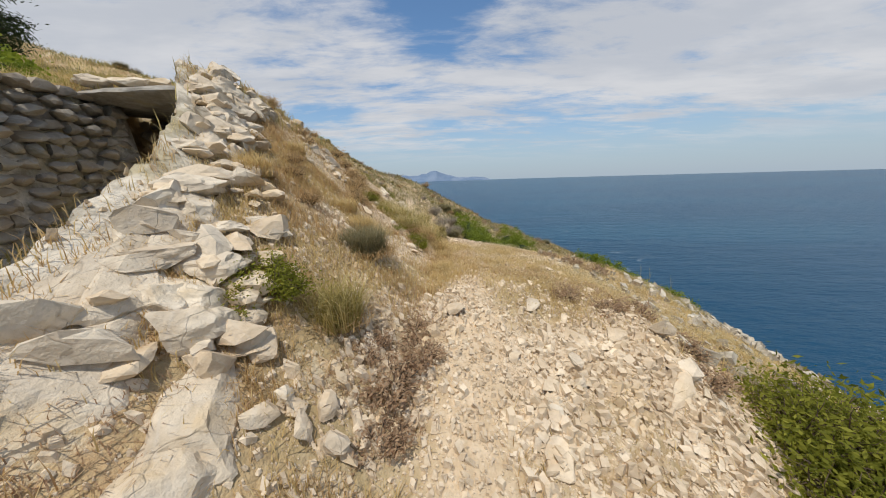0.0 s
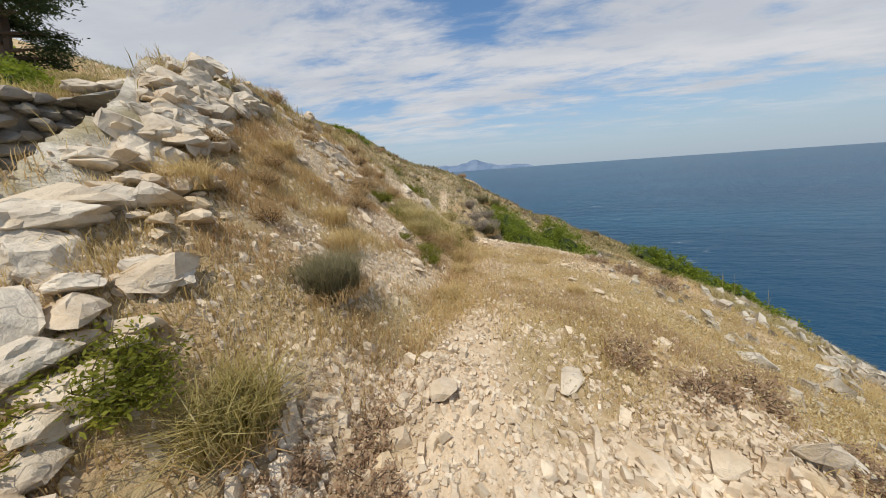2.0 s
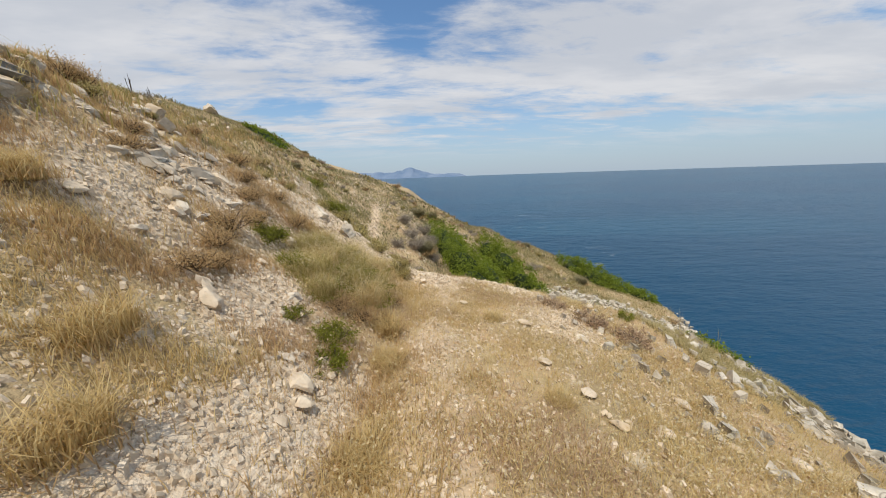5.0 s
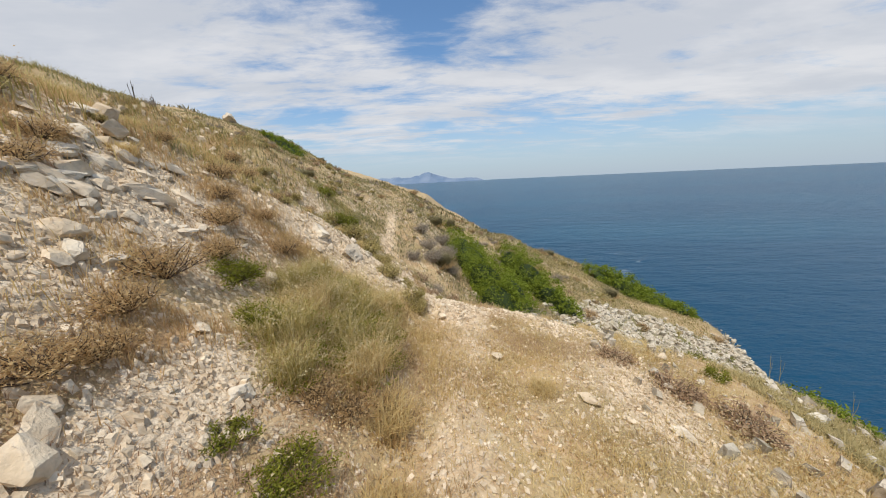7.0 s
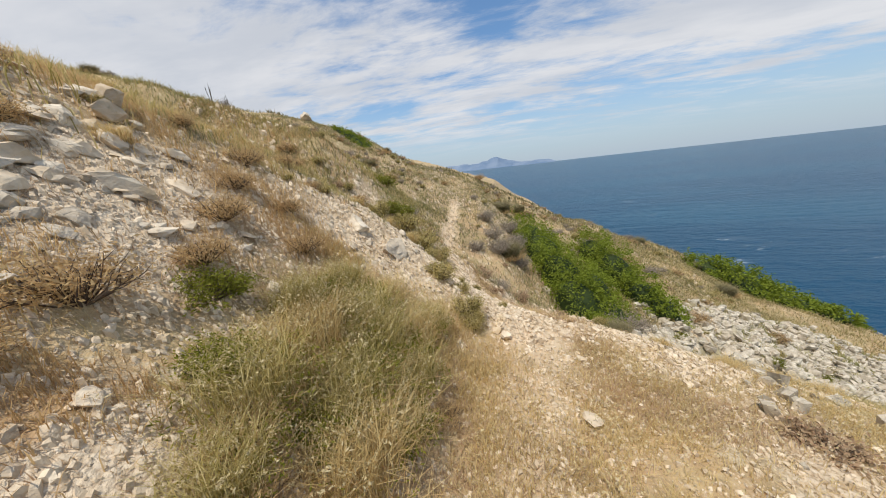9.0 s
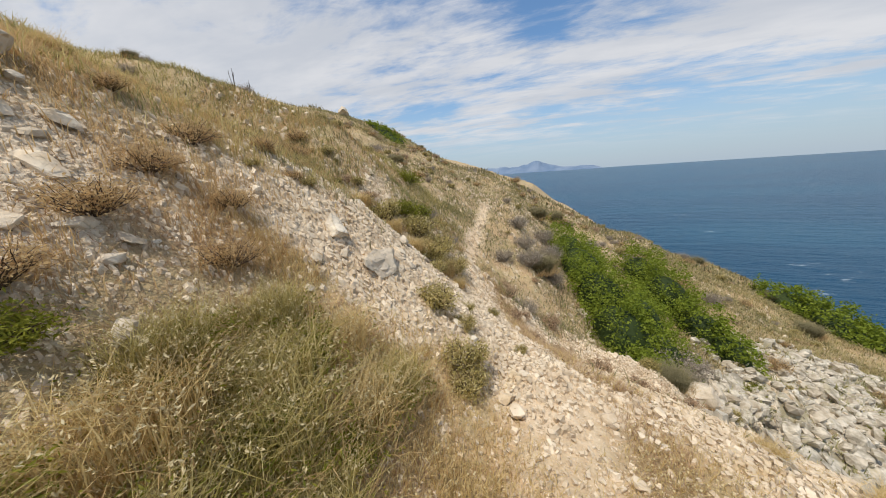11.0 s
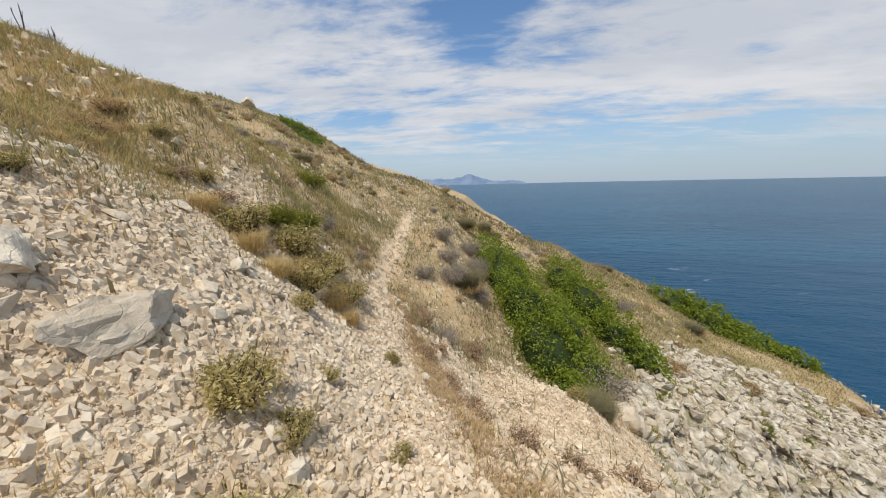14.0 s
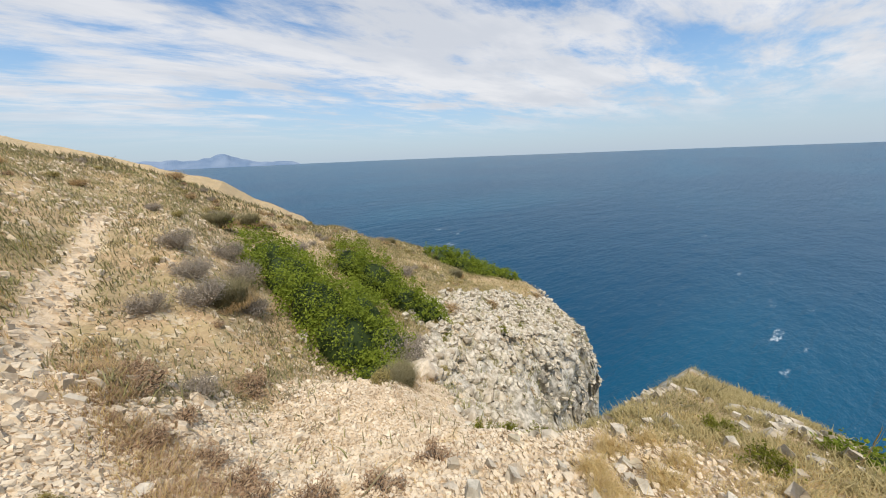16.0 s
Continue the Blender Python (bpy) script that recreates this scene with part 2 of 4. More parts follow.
def ground(x, y):
    """The ground's height with its lumps and ledges."""
    x, y = np.asarray(x, float), np.asarray(y, float)
    z = hill(x, y)
    flat_top = 3.26 + 0.15 * np.clip(-4.6 - x, 0, 30) + 0.22 * np.clip(y - 4.2, 0, 6)
    z = z + (np.minimum(z, flat_top) - z) * ease(-x, 3.0, 3.5) * (1 - ease(y, 9.0, 14.0))
    floor = 1.0 + 0.42 * np.clip(y - 2.6, -1, 3) + 0.05 * np.clip(-x - 2, 0, 3)
    z = z + (np.minimum(floor, z) - z) * sunken(x, y)
    far = ease(np.hypot(x, y - 6), 12, 40)
    z = z + (0.05 + 0.5 * far) * lumps(x, y, 2.6 + 0 * far, 11) * (1 - 0.8 * bare(x, y)) + 0.8 * far * lumps(x, y, 9.0, 12)
    z = z + (0.03 * lumps(x, y, 0.5, 13) + 0.016 * lumps(x, y, 0.17, 14)) * (1 - 0.6 * bare(x, y))
    r = rockiness(x, y) * ease(x, -1.0, 1.0)
    z = z + r * (0.34 * lumps(x, y, 1.1, 15) + 0.20 * lumps(x, y, 0.45, 16) + 0.07 * np.abs(lumps(x, y, 0.2, 17))) * (0.35 + 0.65 * ease(y, 9, 11)) * (1 - 0.85 * ease(steepness(x, y), 0.95, 1.5))
    return z


# ================= materials =================
def material(name, rough=0.9):
    m = bpy.data.materials.new(name)
    m.use_nodes = True
    t = m.node_tree
    b = t.nodes["Principled BSDF"]
    b.inputs["Roughness"].default_value = rough
    b.inputs["Specular IOR Level"].default_value = 0.25
    return m, t, b


def relief(t, b, height, strength, distance):
    n = node(t, "ShaderNodeBump")
    n.inputs["Strength"].default_value, n.inputs["Distance"].default_value = strength, distance
    put(t, n.inputs["Height"], height)
    link(t, n.outputs[0], b.inputs["Normal"])


def where(t):
    return node(t, "ShaderNodeNewGeometry").outputs["Position"]


def ground_material():
    m, t, b = material("dry_hillside", 0.95)
    p = where(t)
    n1, n2, n3 = grain(t, p, 1.3, 5), grain(t, p, 9, 5, 0.65), grain(t, p, 60, 3, 0.6)
    soil = mix(t, ramp(t, n2, 0.35, 0.65), (.40, .265, .145, 1), (.56, .405, .235, 1))
    soil = mix(t, maths(t, "MULTIPLY", ramp(t, n1, 0.45, 0.62), 0.7), soil, (.50, .385, .20, 1))
    soil = mix(t, maths(t, "MULTIPLY", ramp(t, grain(t, p, 0.55, 6, 0.7), 0.42, 0.58), 0.75), soil, (.35, .27, .145, 1))
    soil = mix(t, maths(t, "MULTIPLY", ramp(t, grain(t, p, 2.3, 7, 0.75), 0.55, 0.63), 0.75), soil, (.62, .52, .37, 1))
    cells = node(t, "ShaderNodeTexVoronoi")
    put(t, cells.inputs["Vector"], p)
    cells.inputs["Scale"].default_value = 26
    pebble = mix(t, cells.outputs["Color"], (.62, .50, .355, 1), (.81, .69, .53, 1))
    # brown soil between pebbles, darkened to stand in for the shadows there
    pebble = mix(t, ramp(t, cells.outputs["Distance"], 0.45, 0.75), pebble, (.38, .275, .175, 1))
    gravel = mix(t, ramp(t, n3, 0.3, 0.7), pebble, (.64, .52, .375, 1))
    dust = mix(t, ramp(t, n2, 0.3, 0.7), (.57, .43, .28, 1), (.70, .555, .39, 1))
    stone = mix(t, ramp(t, grain(t, p, 3.2, 7, 0.65), 0.38, 0.62), (.30, .265, .205, 1), (.68, .61, .50, 1))
    stone = mix(t, maths(t, "MULTIPLY", ramp(t, grain(t, p, 0.9, 4), 0.52, 0.66), 0.6), stone, (.36, .29, .13, 1))
    def mask(name):
        return node(t, "ShaderNodeAttribute", attr=name).outputs["Fac"]
    c = mix(t, ramp(t, maths(t, "ADD", mask("scree"), maths(t, "MULTIPLY", maths(t, "SUBTRACT", n2, 0.5), 0.6)), 0.25, 0.6), soil, gravel)
    c = mix(t, maths(t, "MULTIPLY", mask("trail"), 0.85), c, mix(t, ramp(t, cells.outputs["Distance"], 0.1, 0.4), gravel, dust))
    c = mix(t, ramp(t, maths(t, "ADD", mask("rock"), maths(t, "MULTIPLY", maths(t, "SUBTRACT", n2, 0.5), 0.5)), 0.35, 0.65), c, stone)
    put(t, b.inputs["Base Color"], c)
    relief(t, b, maths(t, "ADD", maths(t, "MULTIPLY", n2, 0.6), maths(t, "ADD", n3, maths(t, "MULTIPLY", cells.outputs["Distance"], -0.8))), 0.7, 0.02)
    return m


def sea_material():
    m, t, b = material("deep_sea", 0.12)
    p = where(t)
    sp = node(t, "ShaderNodeMapping")
    link(t, p, sp.inputs[0])
    sp.inputs["Rotation"].default_value = (0, 0, radians(20))
    sp.inputs["Scale"].default_value = (0.35, 1.0, 1)
    swell, chop = grain(t, sp.outputs[0], 0.16, 6, 0.62), grain(t, sp.outputs[0], 1.1, 4, 0.6)
    patch = grain(t, sp.outputs[0], 0.012, 3, 0.5)
    deep = mix(t, ramp(t, patch, 0.4, 0.62), (.0055, .053, .108, 1), (.008, .071, .131, 1))
    caps = maths(t, "MULTIPLY", ramp(t, grain(t, sp.outputs[0], 0.30, 9, 0.72), 0.60, 0.68), maths(t, "MULTIPLY", ramp(t, grain(t, sp.outputs[0], 0.035, 3, 0.6), 0.50, 0.66), 0.8))
    put(t, b.inputs["Base Color"], mix(t, caps, deep, (.6, .66, .7, 1)))
    b.inputs["Specular IOR Level"].default_value = 0.12
    put(t, b.inputs["Roughness"], maths(t, "ADD", 0.30, maths(t, "MULTIPLY", caps, 0.5)))
    relief(t, b, maths(t, "ADD", swell, maths(t, "MULTIPLY", chop, 0.25)), 0.8, 1.6)
    return m


def far_land_material():
    m, t, b = material("hazy_far_mountain", 1.0)
    n = grain(t, where(t), 0.004, 5, 0.6)
    # the blue of the distance haze is painted into the land's base colour
    put(t, b.inputs["Base Color"], mix(t, ramp(t, n, 0.35, 0.65), (.13, .19, .28, 1), (.20, .255, .34, 1)))
    return m


GROUND = ground_material()
SEA = sea_material()
FAR = far_land_material()


# ================= builders =================
def mesh_of(name, verts, faces, mat, smooth=False):
    me = bpy.data.meshes.new(name)
    verts = np.ascontiguousarray(verts, np.float32)
    me.vertices.add(len(verts))
    me.vertices.foreach_set("co", verts.ravel())
    faces = np.ascontiguousarray(faces, np.int32)
    k = faces.shape[1]
    me.loops.add(faces.size)
    me.loops.foreach_set("vertex_index", faces.ravel())
    me.polygons.add(len(faces))
    me.polygons.foreach_set("loop_start", np.arange(0, faces.size, k, dtype=np.int32))
    me.polygons.foreach_set("use_smooth", np.full(len(faces), smooth))
    me.materials.append(mat)
    me.update(calc_edges=True)
    me.validate()
    return me


def spread(lo, a, b, hi, step, growth):
    """Positions from lo to hi, dense between a and b and ever wider outside."""
    mid = np.arange(a, b, step)
    def out(start, end):
        got, s, p = [], step, start
        while p < end:
            s *= growth
            p += s
            got.append(p)
        return np.array(got)
    return np.r_[-out(-a, -lo)[::-1], mid, out(b, hi)]


# ================= ground, sea, distance =================
gx = spread(-110, -4.8, 5.6, 75, 0.06, 1.03)
gy = spread(-40, -0.2, 19.0, 150, 0.07, 1.035)
X, Y = np.meshgrid(gx, gy)
Z = ground(X, Y)
Z = np.maximum(Z, SEA_Z - 4)
ROCK = rockiness(X, Y)


def jutting(x, y, z):
    """Where the ground's points lie once the cliff's ledges push them sideways."""
    face = rockiness(x, y) * ease(steepness(x, y), 0.7, 1.2) * ease(x, 2.0, 4.0) * ease(y, 10.4, 11.8)
    dx = 0.5 * lumps(y, z, 1.6, 21) + 0.26 * lumps(y + z, z, 0.6, 22) + 0.12 * lumps(y, z, 0.3, 25)
    dy = 0.8 * lumps(x, z, 1.8, 23) + 0.42 * lumps(x + z, z, 0.75, 24) + 0.22 * lumps(x, z * 1.3, 0.36, 26)
    return x + face * dx, y - face * dy


XX, YY = jutting(X, Y, Z)
nx, ny = len(gx), len(gy)
idx = np.arange(nx * ny).reshape(ny, nx)
quads = np.stack([idx[:-1, :-1], idx[:-1, 1:], idx[1:, 1:], idx[1:, :-1]], -1).reshape(-1, 4)
me = mesh_of("ground", np.stack([XX, YY, Z], -1).reshape(-1, 3), quads, GROUND, True)
for name, values in (("scree", scree(X, Y)), ("trail", bare(X, Y)), ("rock", ROCK)):
    me.attributes.new(name, "FLOAT", "POINT").data.foreach_set("value", np.ascontiguousarray(values.ravel(), np.float32))
tagged(new("ground", me), "dry stony Mediterranean hillside with a narrow trodden gravel trail", "ground", kind="structure")

rings = np.r_[0, np.geomspace(20, 4900, 60)]
turns = np.linspace(0, 2 * math.pi, 97)[:-1]
RR, AA = np.meshgrid(rings[1:], turns, indexing="ij")
sv = np.stack([RR * np.cos(AA), RR * np.sin(AA), np.full_like(RR, SEA_Z)], -1).reshape(-1, 3)
si = np.arange(len(sv)).reshape(len(rings) - 1, 96)
sf = np.stack([si[:-1], si[1:], np.roll(si[1:], -1, 1), np.roll(si[:-1], -1, 1)], -1).reshape(-1, 4)
tagged(new("water", mesh_of("water", sv, sf, SEA)), "deep blue open sea with small wind waves and foam specks", "sea", kind="structure")


def far_ridge(name, near, lo, hi, crest, label):
    """A far mountain range over the sea between two headings in degrees right of +y."""
    a = np.radians(np.linspace(lo, hi, 120))
    k = np.linspace(0, 1, 120)
    tops = crest(k)
    rows = []
    for j, f in enumerate((0.0, 0.45, 0.8, 1.0, 0.6, 0.0)):
        d = near + j * 90
        rows.append(np.stack([np.sin(a) * d, np.cos(a) * d, SEA_Z - 1 + tops * f * (1 + 0.12 * lumps(k * 40, j, 1.0, 31 + j) * (f < 1))], -1))
    v = np.concatenate(rows)
    i = np.arange(len(v)).reshape(6, 120)
    f = np.stack([i[:-1, :-1], i[:-1, 1:], i[1:, 1:], i[1:, :-1]], -1).reshape(-1, 4)
    return tagged(new(name, mesh_of(name, v, f, FAR)), label, "mountain", kind="structure")


def cape_line(k):
    base = 88 * ease(k, 0.0, 0.12) * (1 - 0.45 * ease(k, 0.58, 0.74)) * (1 - ease(k, 0.90, 1.0)) * (1 + 0.12 * lumps(k * 30, 0 * k, 1.0, 41))
    return base + 50 * np.exp(-((k - 0.54) / 0.045) ** 2) + 26 * np.exp(-((k - 0.47) / 0.06) ** 2) + 14 * np.exp(-((k - 0.62) / 0.05) ** 2)


far_ridge("backdrop_mountain", 4000, -15.0, 9.0, cape_line, "hazy blue mountain range on the far horizon")


# ================= more materials =================
def limestone_material(name, dark, light, stain, cracked=0.0):
    m, t, b = material(name, 0.92)
    p = node(t, "ShaderNodeTexCoord").outputs["Object"]
    rnd = node(t, "ShaderNodeObjectInfo").outputs["Random"]
    isl = node(t, "ShaderNodeNewGeometry").outputs["Random Per Island"]
    one = maths(t, "FRACT", maths(t, "ADD", rnd, isl))
    q = where(t)
    n1, n2, n3 = grain(t, q, 4.5, 6, 0.6), grain(t, q, 22, 5, 0.65), grain(t, q, 110, 3, 0.6)
    c = mix(t, ramp(t, n1, 0.32, 0.66), dark, light)
    c = mix(t, maths(t, "MULTIPLY", ramp(t, n2, 0.5, 0.75), 0.4), c, (.32, .28, .22, 1))
    c = mix(t, maths(t, "MULTIPLY", ramp(t, grain(t, q, 2.2, 3), 0.56, 0.70), 0.6), c, stain)
    c = mix(t, maths(t, "MULTIPLY", one, 0.42), c, (.44, .335, .22, 1))
    crack = node(t, "ShaderNodeTexVoronoi")
    crack.feature = "DISTANCE_TO_EDGE"
    crack.inputs["Scale"].default_value = 1.7
    warp = node(t, "ShaderNodeMix", dtype="RGBA", blend="ADD")
    warp.inputs[0].default_value = 0.35
    put(t, warp.inputs[6], q)
    noise_colour = node(t, "ShaderNodeTexNoise")
    noise_colour.inputs["Scale"].default_value = 5.0
    put(t, noise_colour.inputs["Vector"], q)
    put(t, warp.inputs[7], noise_colour.outputs[1])
    put(t, crack.inputs["Vector"], warp.outputs[2])
    split = ramp(t, crack.outputs["Distance"], 0.0, 0.012)
    c = mix(t, maths(t, "MULTIPLY", maths(t, "SUBTRACT", 1.0, split), cracked), c, (.16, .12, .085, 1))
    vein = ramp(t, maths(t, "ABSOLUTE", maths(t, "SUBTRACT", grain(t, q, 3.0, 2, 0.5, 1.2), 0.5)), 0.006, 0.03)
    c = mix(t, maths(t, "MULTIPLY", maths(t, "SUBTRACT", 1.0, vein), 0.10), c, (.70, .67, .62, 1))
    put(t, b.inputs["Base Color"], c)
    relief(t, b, maths(t, "ADD", maths(t, "ADD", n1, maths(t, "MULTIPLY", split, 0.4 * cracked)), maths(t, "ADD", maths(t, "MULTIPLY", n2, 0.45), maths(t, "MULTIPLY", n3, 0.12))), 0.6, 0.04)
    return m


def leaf_material(name, colours, thin=0.35):
    m, t, b = material(name, 0.75)
    isl = node(t, "ShaderNodeNewGeometry").outputs["Random Per Island"]
    rnd = node(t, "ShaderNodeObjectInfo").outputs["Random"]
    r = node(t, "ShaderNodeValToRGB")
    put(t, r.inputs[0], maths(t, "FRACT", maths(t, "ADD", isl, maths(t, "MULTIPLY", rnd, 0.3))))
    e = r.color_ramp.elements
    e[0].color, e[1].color = (*colours[0], 1), (*colours[-1], 1)
    for k, c in enumerate(colours[1:-1]):
        e.new((k + 1) / (len(colours) - 1)).color = (*c, 1)
    patch = grain(t, where(t), 1.7, 3)
    c = mix(t, maths(t, "MULTIPLY", ramp(t, patch, 0.42, 0.66), 0.45), r.outputs[0], (*colours[0], 1))
    put(t, b.inputs["Base Color"], c)
    tr = node(t, "ShaderNodeBsdfTranslucent")
    put(t, tr.inputs[0], c)
    mx = node(t, "ShaderNodeMixShader")
    mx.inputs[0].default_value = thin
    link(t, b.outputs[0], mx.inputs[1])
    link(t, tr.outputs[0], mx.inputs[2])
    link(t, mx.outputs[0], t.nodes["Material Output"].inputs[0])
    return m


LIMESTONE = limestone_material("weathered_limestone", (.54, .455, .345, 1), (.80, .70, .55, 1), (.58, .42, .22, 1), 0.25)
WARMSTONE = limestone_material("broken_warm_limestone", (.57, .44, .295, 1), (.82, .685, .505, 1), (.62, .45, .24, 1))
CLIFFSTONE = limestone_material("grey_white_cliff_limestone", (.27, .235, .175, 1), (.70, .625, .50, 1), (.27, .235, .125, 1), 0.5)
# darker copy of the limestone: shade on the ruin's walls put into the colour
SHADED_STONE = limestone_material("shaded_limestone", (.20, .18, .155, 1), (.36, .33, .28, 1), (.34, .28, .18, 1))
STRAW = leaf_material("straw_grass", [(.50, .35, .14), (.64, .48, .22), (.72, .58, .31), (.58, .43, .18)], 0.45)
BROWN = leaf_material("withered_brown_grass", [(.46, .30, .145), (.59, .415, .205), (.69, .51, .265), (.52, .355, .175)], 0.5)
OLIVE = leaf_material("olive_grass", [(.26, .22, .06), (.50, .40, .145), (.74, .62, .32), (.40, .33, .10), (.66, .53, .24)], 0.45)
GREEN = leaf_material("fresh_green_leaves", [(.13, .145, .016), (.24, .245, .03), (.37, .36, .055), (.18, .19, .022)], 0.5)
LENTISK = leaf_material("dense_green_leaves", [(.14, .185, .018), (.21, .26, .026), (.30, .345, .042), (.18, .225, .022)], 0.4)
SCRUB = leaf_material("grey_olive_scrub", [(.21, .205, .075), (.34, .315, .13), (.46, .415, .20), (.26, .25, .09)], 0.4)
SPURGRASS = leaf_material("spur_grass", [(.26, .215, .085), (.42, .345, .16), (.56, .455, .235), (.34, .28, .12)], 0.4)
GREY = leaf_material("grey_green_leaves", [(.19, .165, .08), (.28, .245, .13), (.36, .31, .18), (.23, .20, .10)], 0.4)
DEAD = leaf_material("dead_grey_twigs", [(.27, .22, .165), (.38, .32, .25), (.48, .41, .33), (.32, .27, .205)], 0.25)
RUSSET = leaf_material("russet_dead_plants", [(.37, .24, .145), (.48, .33, .205), (.58, .43, .27), (.42, .28, .17)], 0.4)
# near-black green for the bush cores: the shade between leaves, painted in
SHADY = leaf_material("shaded_inside", [(.025, .04, .008), (.045, .065, .012)], 0.0)
TWIG = leaf_material("brown_twigs", [(.09, .06, .04), (.14, .10, .07)], 0.0)
SEED = leaf_material("pale_seed_heads", [(.58, .47, .26), (.70, .59, .36)], 0.3)
PINE = leaf_material("pine_needles", [(.035, .055, .018), (.06, .085, .03), (.085, .11, .04)], 0.2)


# ================= stones =================
def unit_ball(level):
    bm = bmesh.new()
    bmesh.ops.create_icosphere(bm, subdivisions=level, radius=1.0)
    v = np.array([p.co for p in bm.verts])
    f = np.array([[q.index for q in p.verts] for p in bm.faces])
    bm.free()
    return v, f


BALL = {k: unit_ball(k) for k in (1, 2, 3, 4)}


def broken_stone(level, seed, cuts=10, rough=0.05, near=0.36, far=0.72):
    """Points and faces of a stone about one metre across, broken along flat planes."""
    r = np.random.default_rng(seed)
    v, f = BALL[level]
    v = v.copy()
    for _ in range(cuts):
        n = r.normal(size=3)
        n /= np.linalg.norm(n)
        over = np.clip(v @ n - r.uniform(near, far), 0, None)
        v -= over[:, None] * n
    if level > 1:
        for size, amount in ((0.7, rough), (0.28, rough * 0.55), (0.11, rough * 0.28)) if level > 2 else ((0.8, rough),):
            o = r.uniform(-40, 40, 3)
            k = lumps(v[:, 0] + o[0], v[:, 1] + o[1] + 0.7 * v[:, 2], size, seed) + lumps(v[:, 2] + o[2], v[:, 0] + o[1], size, seed + 1)
            v *= 1 + amount * k[:, None]
    return v / (2 * np.abs(v).max(0)), f


def stone_mesh(name, level, seed, mat, cuts=10, rough=0.05, near=0.36, far=0.72):
    v, f = broken_stone(level, seed, cuts, rough, near, far)
    return mesh_of(name, v, f, mat, False)


STONES = [stone_mesh("stone", 2, 100 + k, WARMSTONE if k % 3 else LIMESTONE, 18, 0.04, 0.28, 0.62) for k in range(12)]
BOULDERS = [stone_mesh("boulder", 4, 200 + k, LIMESTONE, 14, 0.13, 0.44, 0.80) for k in range(9)]
WALLS = [stone_mesh("wall_stone", 2, 300 + k, SHADED_STONE, 7, 0.06) for k in range(8)]


def slope_turn(x, y, spin):
    """A turn that lays a thing on the slope at x, y."""
    e = 0.15
    n = Vector((float(ground(x - e, y) - ground(x + e, y)), float(ground(x, y - e) - ground(x, y + e)), 2 * e)).normalized()
    return n.to_track_quat("Z", "Y").to_matrix().to_4x4() @ Matrix.Rotation(spin, 4, "Z")


def lay(name, me, x, y, size, spin, sink=0.3, lay_flat=True, lift=0.0):
    """A stone of the given size, lying on the slope and sunk in by a share of its thickness."""
    ob = new(name, me)
    turn = slope_turn(x, y, spin) if lay_flat else Matrix.Rotation(spin, 4, "Z")
    z = float(ground(x, y)) + lift
    ob.matrix_world = Matrix.Translation((x, y, z)) @ turn @ Matrix.Translation((0, 0, size[2] * (0.5 - sink))) @ Matrix.Diagonal((*size, 1))
    return ob


# ================= plants =================
def blades(points, heights, widths, rnd, spreading=0.35, droop=0.3):
    """Points and triangles of grass blades that rise from points: bent tapering strips."""
    n = len(points)
    a = rnd.uniform(0, 2 * math.pi, n)
    lean = np.abs(rnd.normal(0, spreading, n))
    out = np.stack([np.cos(a), np.sin(a), np.zeros(n)], -1)
    side = np.stack([-np.sin(a), np.cos(a), np.zeros(n)], -1)
    h, w = heights[:, None], widths[:, None]
    mid = points + out * (h * lean[:, None] * 0.45) + np.array([0, 0, 1]) * h * 0.55
    tip = points + out * (h * (lean[:, None] + droop * rnd.uniform(0.2, 1, (n, 1)))) + np.array([0, 0, 1]) * h * rnd.uniform(0.75, 1.0, (n, 1))
    v = np.stack([points - side * w * 0.5, points + side * w * 0.5, mid - side * w * 0.4, mid + side * w * 0.4, tip], 1).reshape(-1, 3)
    i = (np.arange(n) * 5)[:, None]
    f = np.concatenate([i + [0, 1, 3], i + [0, 3, 2], i + [2, 3, 4]], 0)
    return v, f


def leaves(points, size, rnd, long=1.8):
    """Points and triangles of small pointed leaves in all directions."""
    n = len(points)
    d = rnd.normal(size=(n, 3))
    d[:, 2] = np.abs(d[:, 2]) * 0.8
    d /= np.linalg.norm(d, axis=1)[:, None]
    s = np.cross(d, rnd.normal(size=(n, 3)))
    s /= np.linalg.norm(s, axis=1)[:, None] + 1e-9
    k = (size * rnd.uniform(0.6, 1.3, n))[:, None]
    v = np.stack([points - d * k * 0.5, points + s * k / long * 0.5, points + d * k * 0.5, points - s * k / long * 0.5], 1).reshape(-1, 3)
    i = (np.arange(n) * 4)[:, None]
    return v, np.concatenate([i + [0, 1, 2], i + [0, 2, 3]], 0)


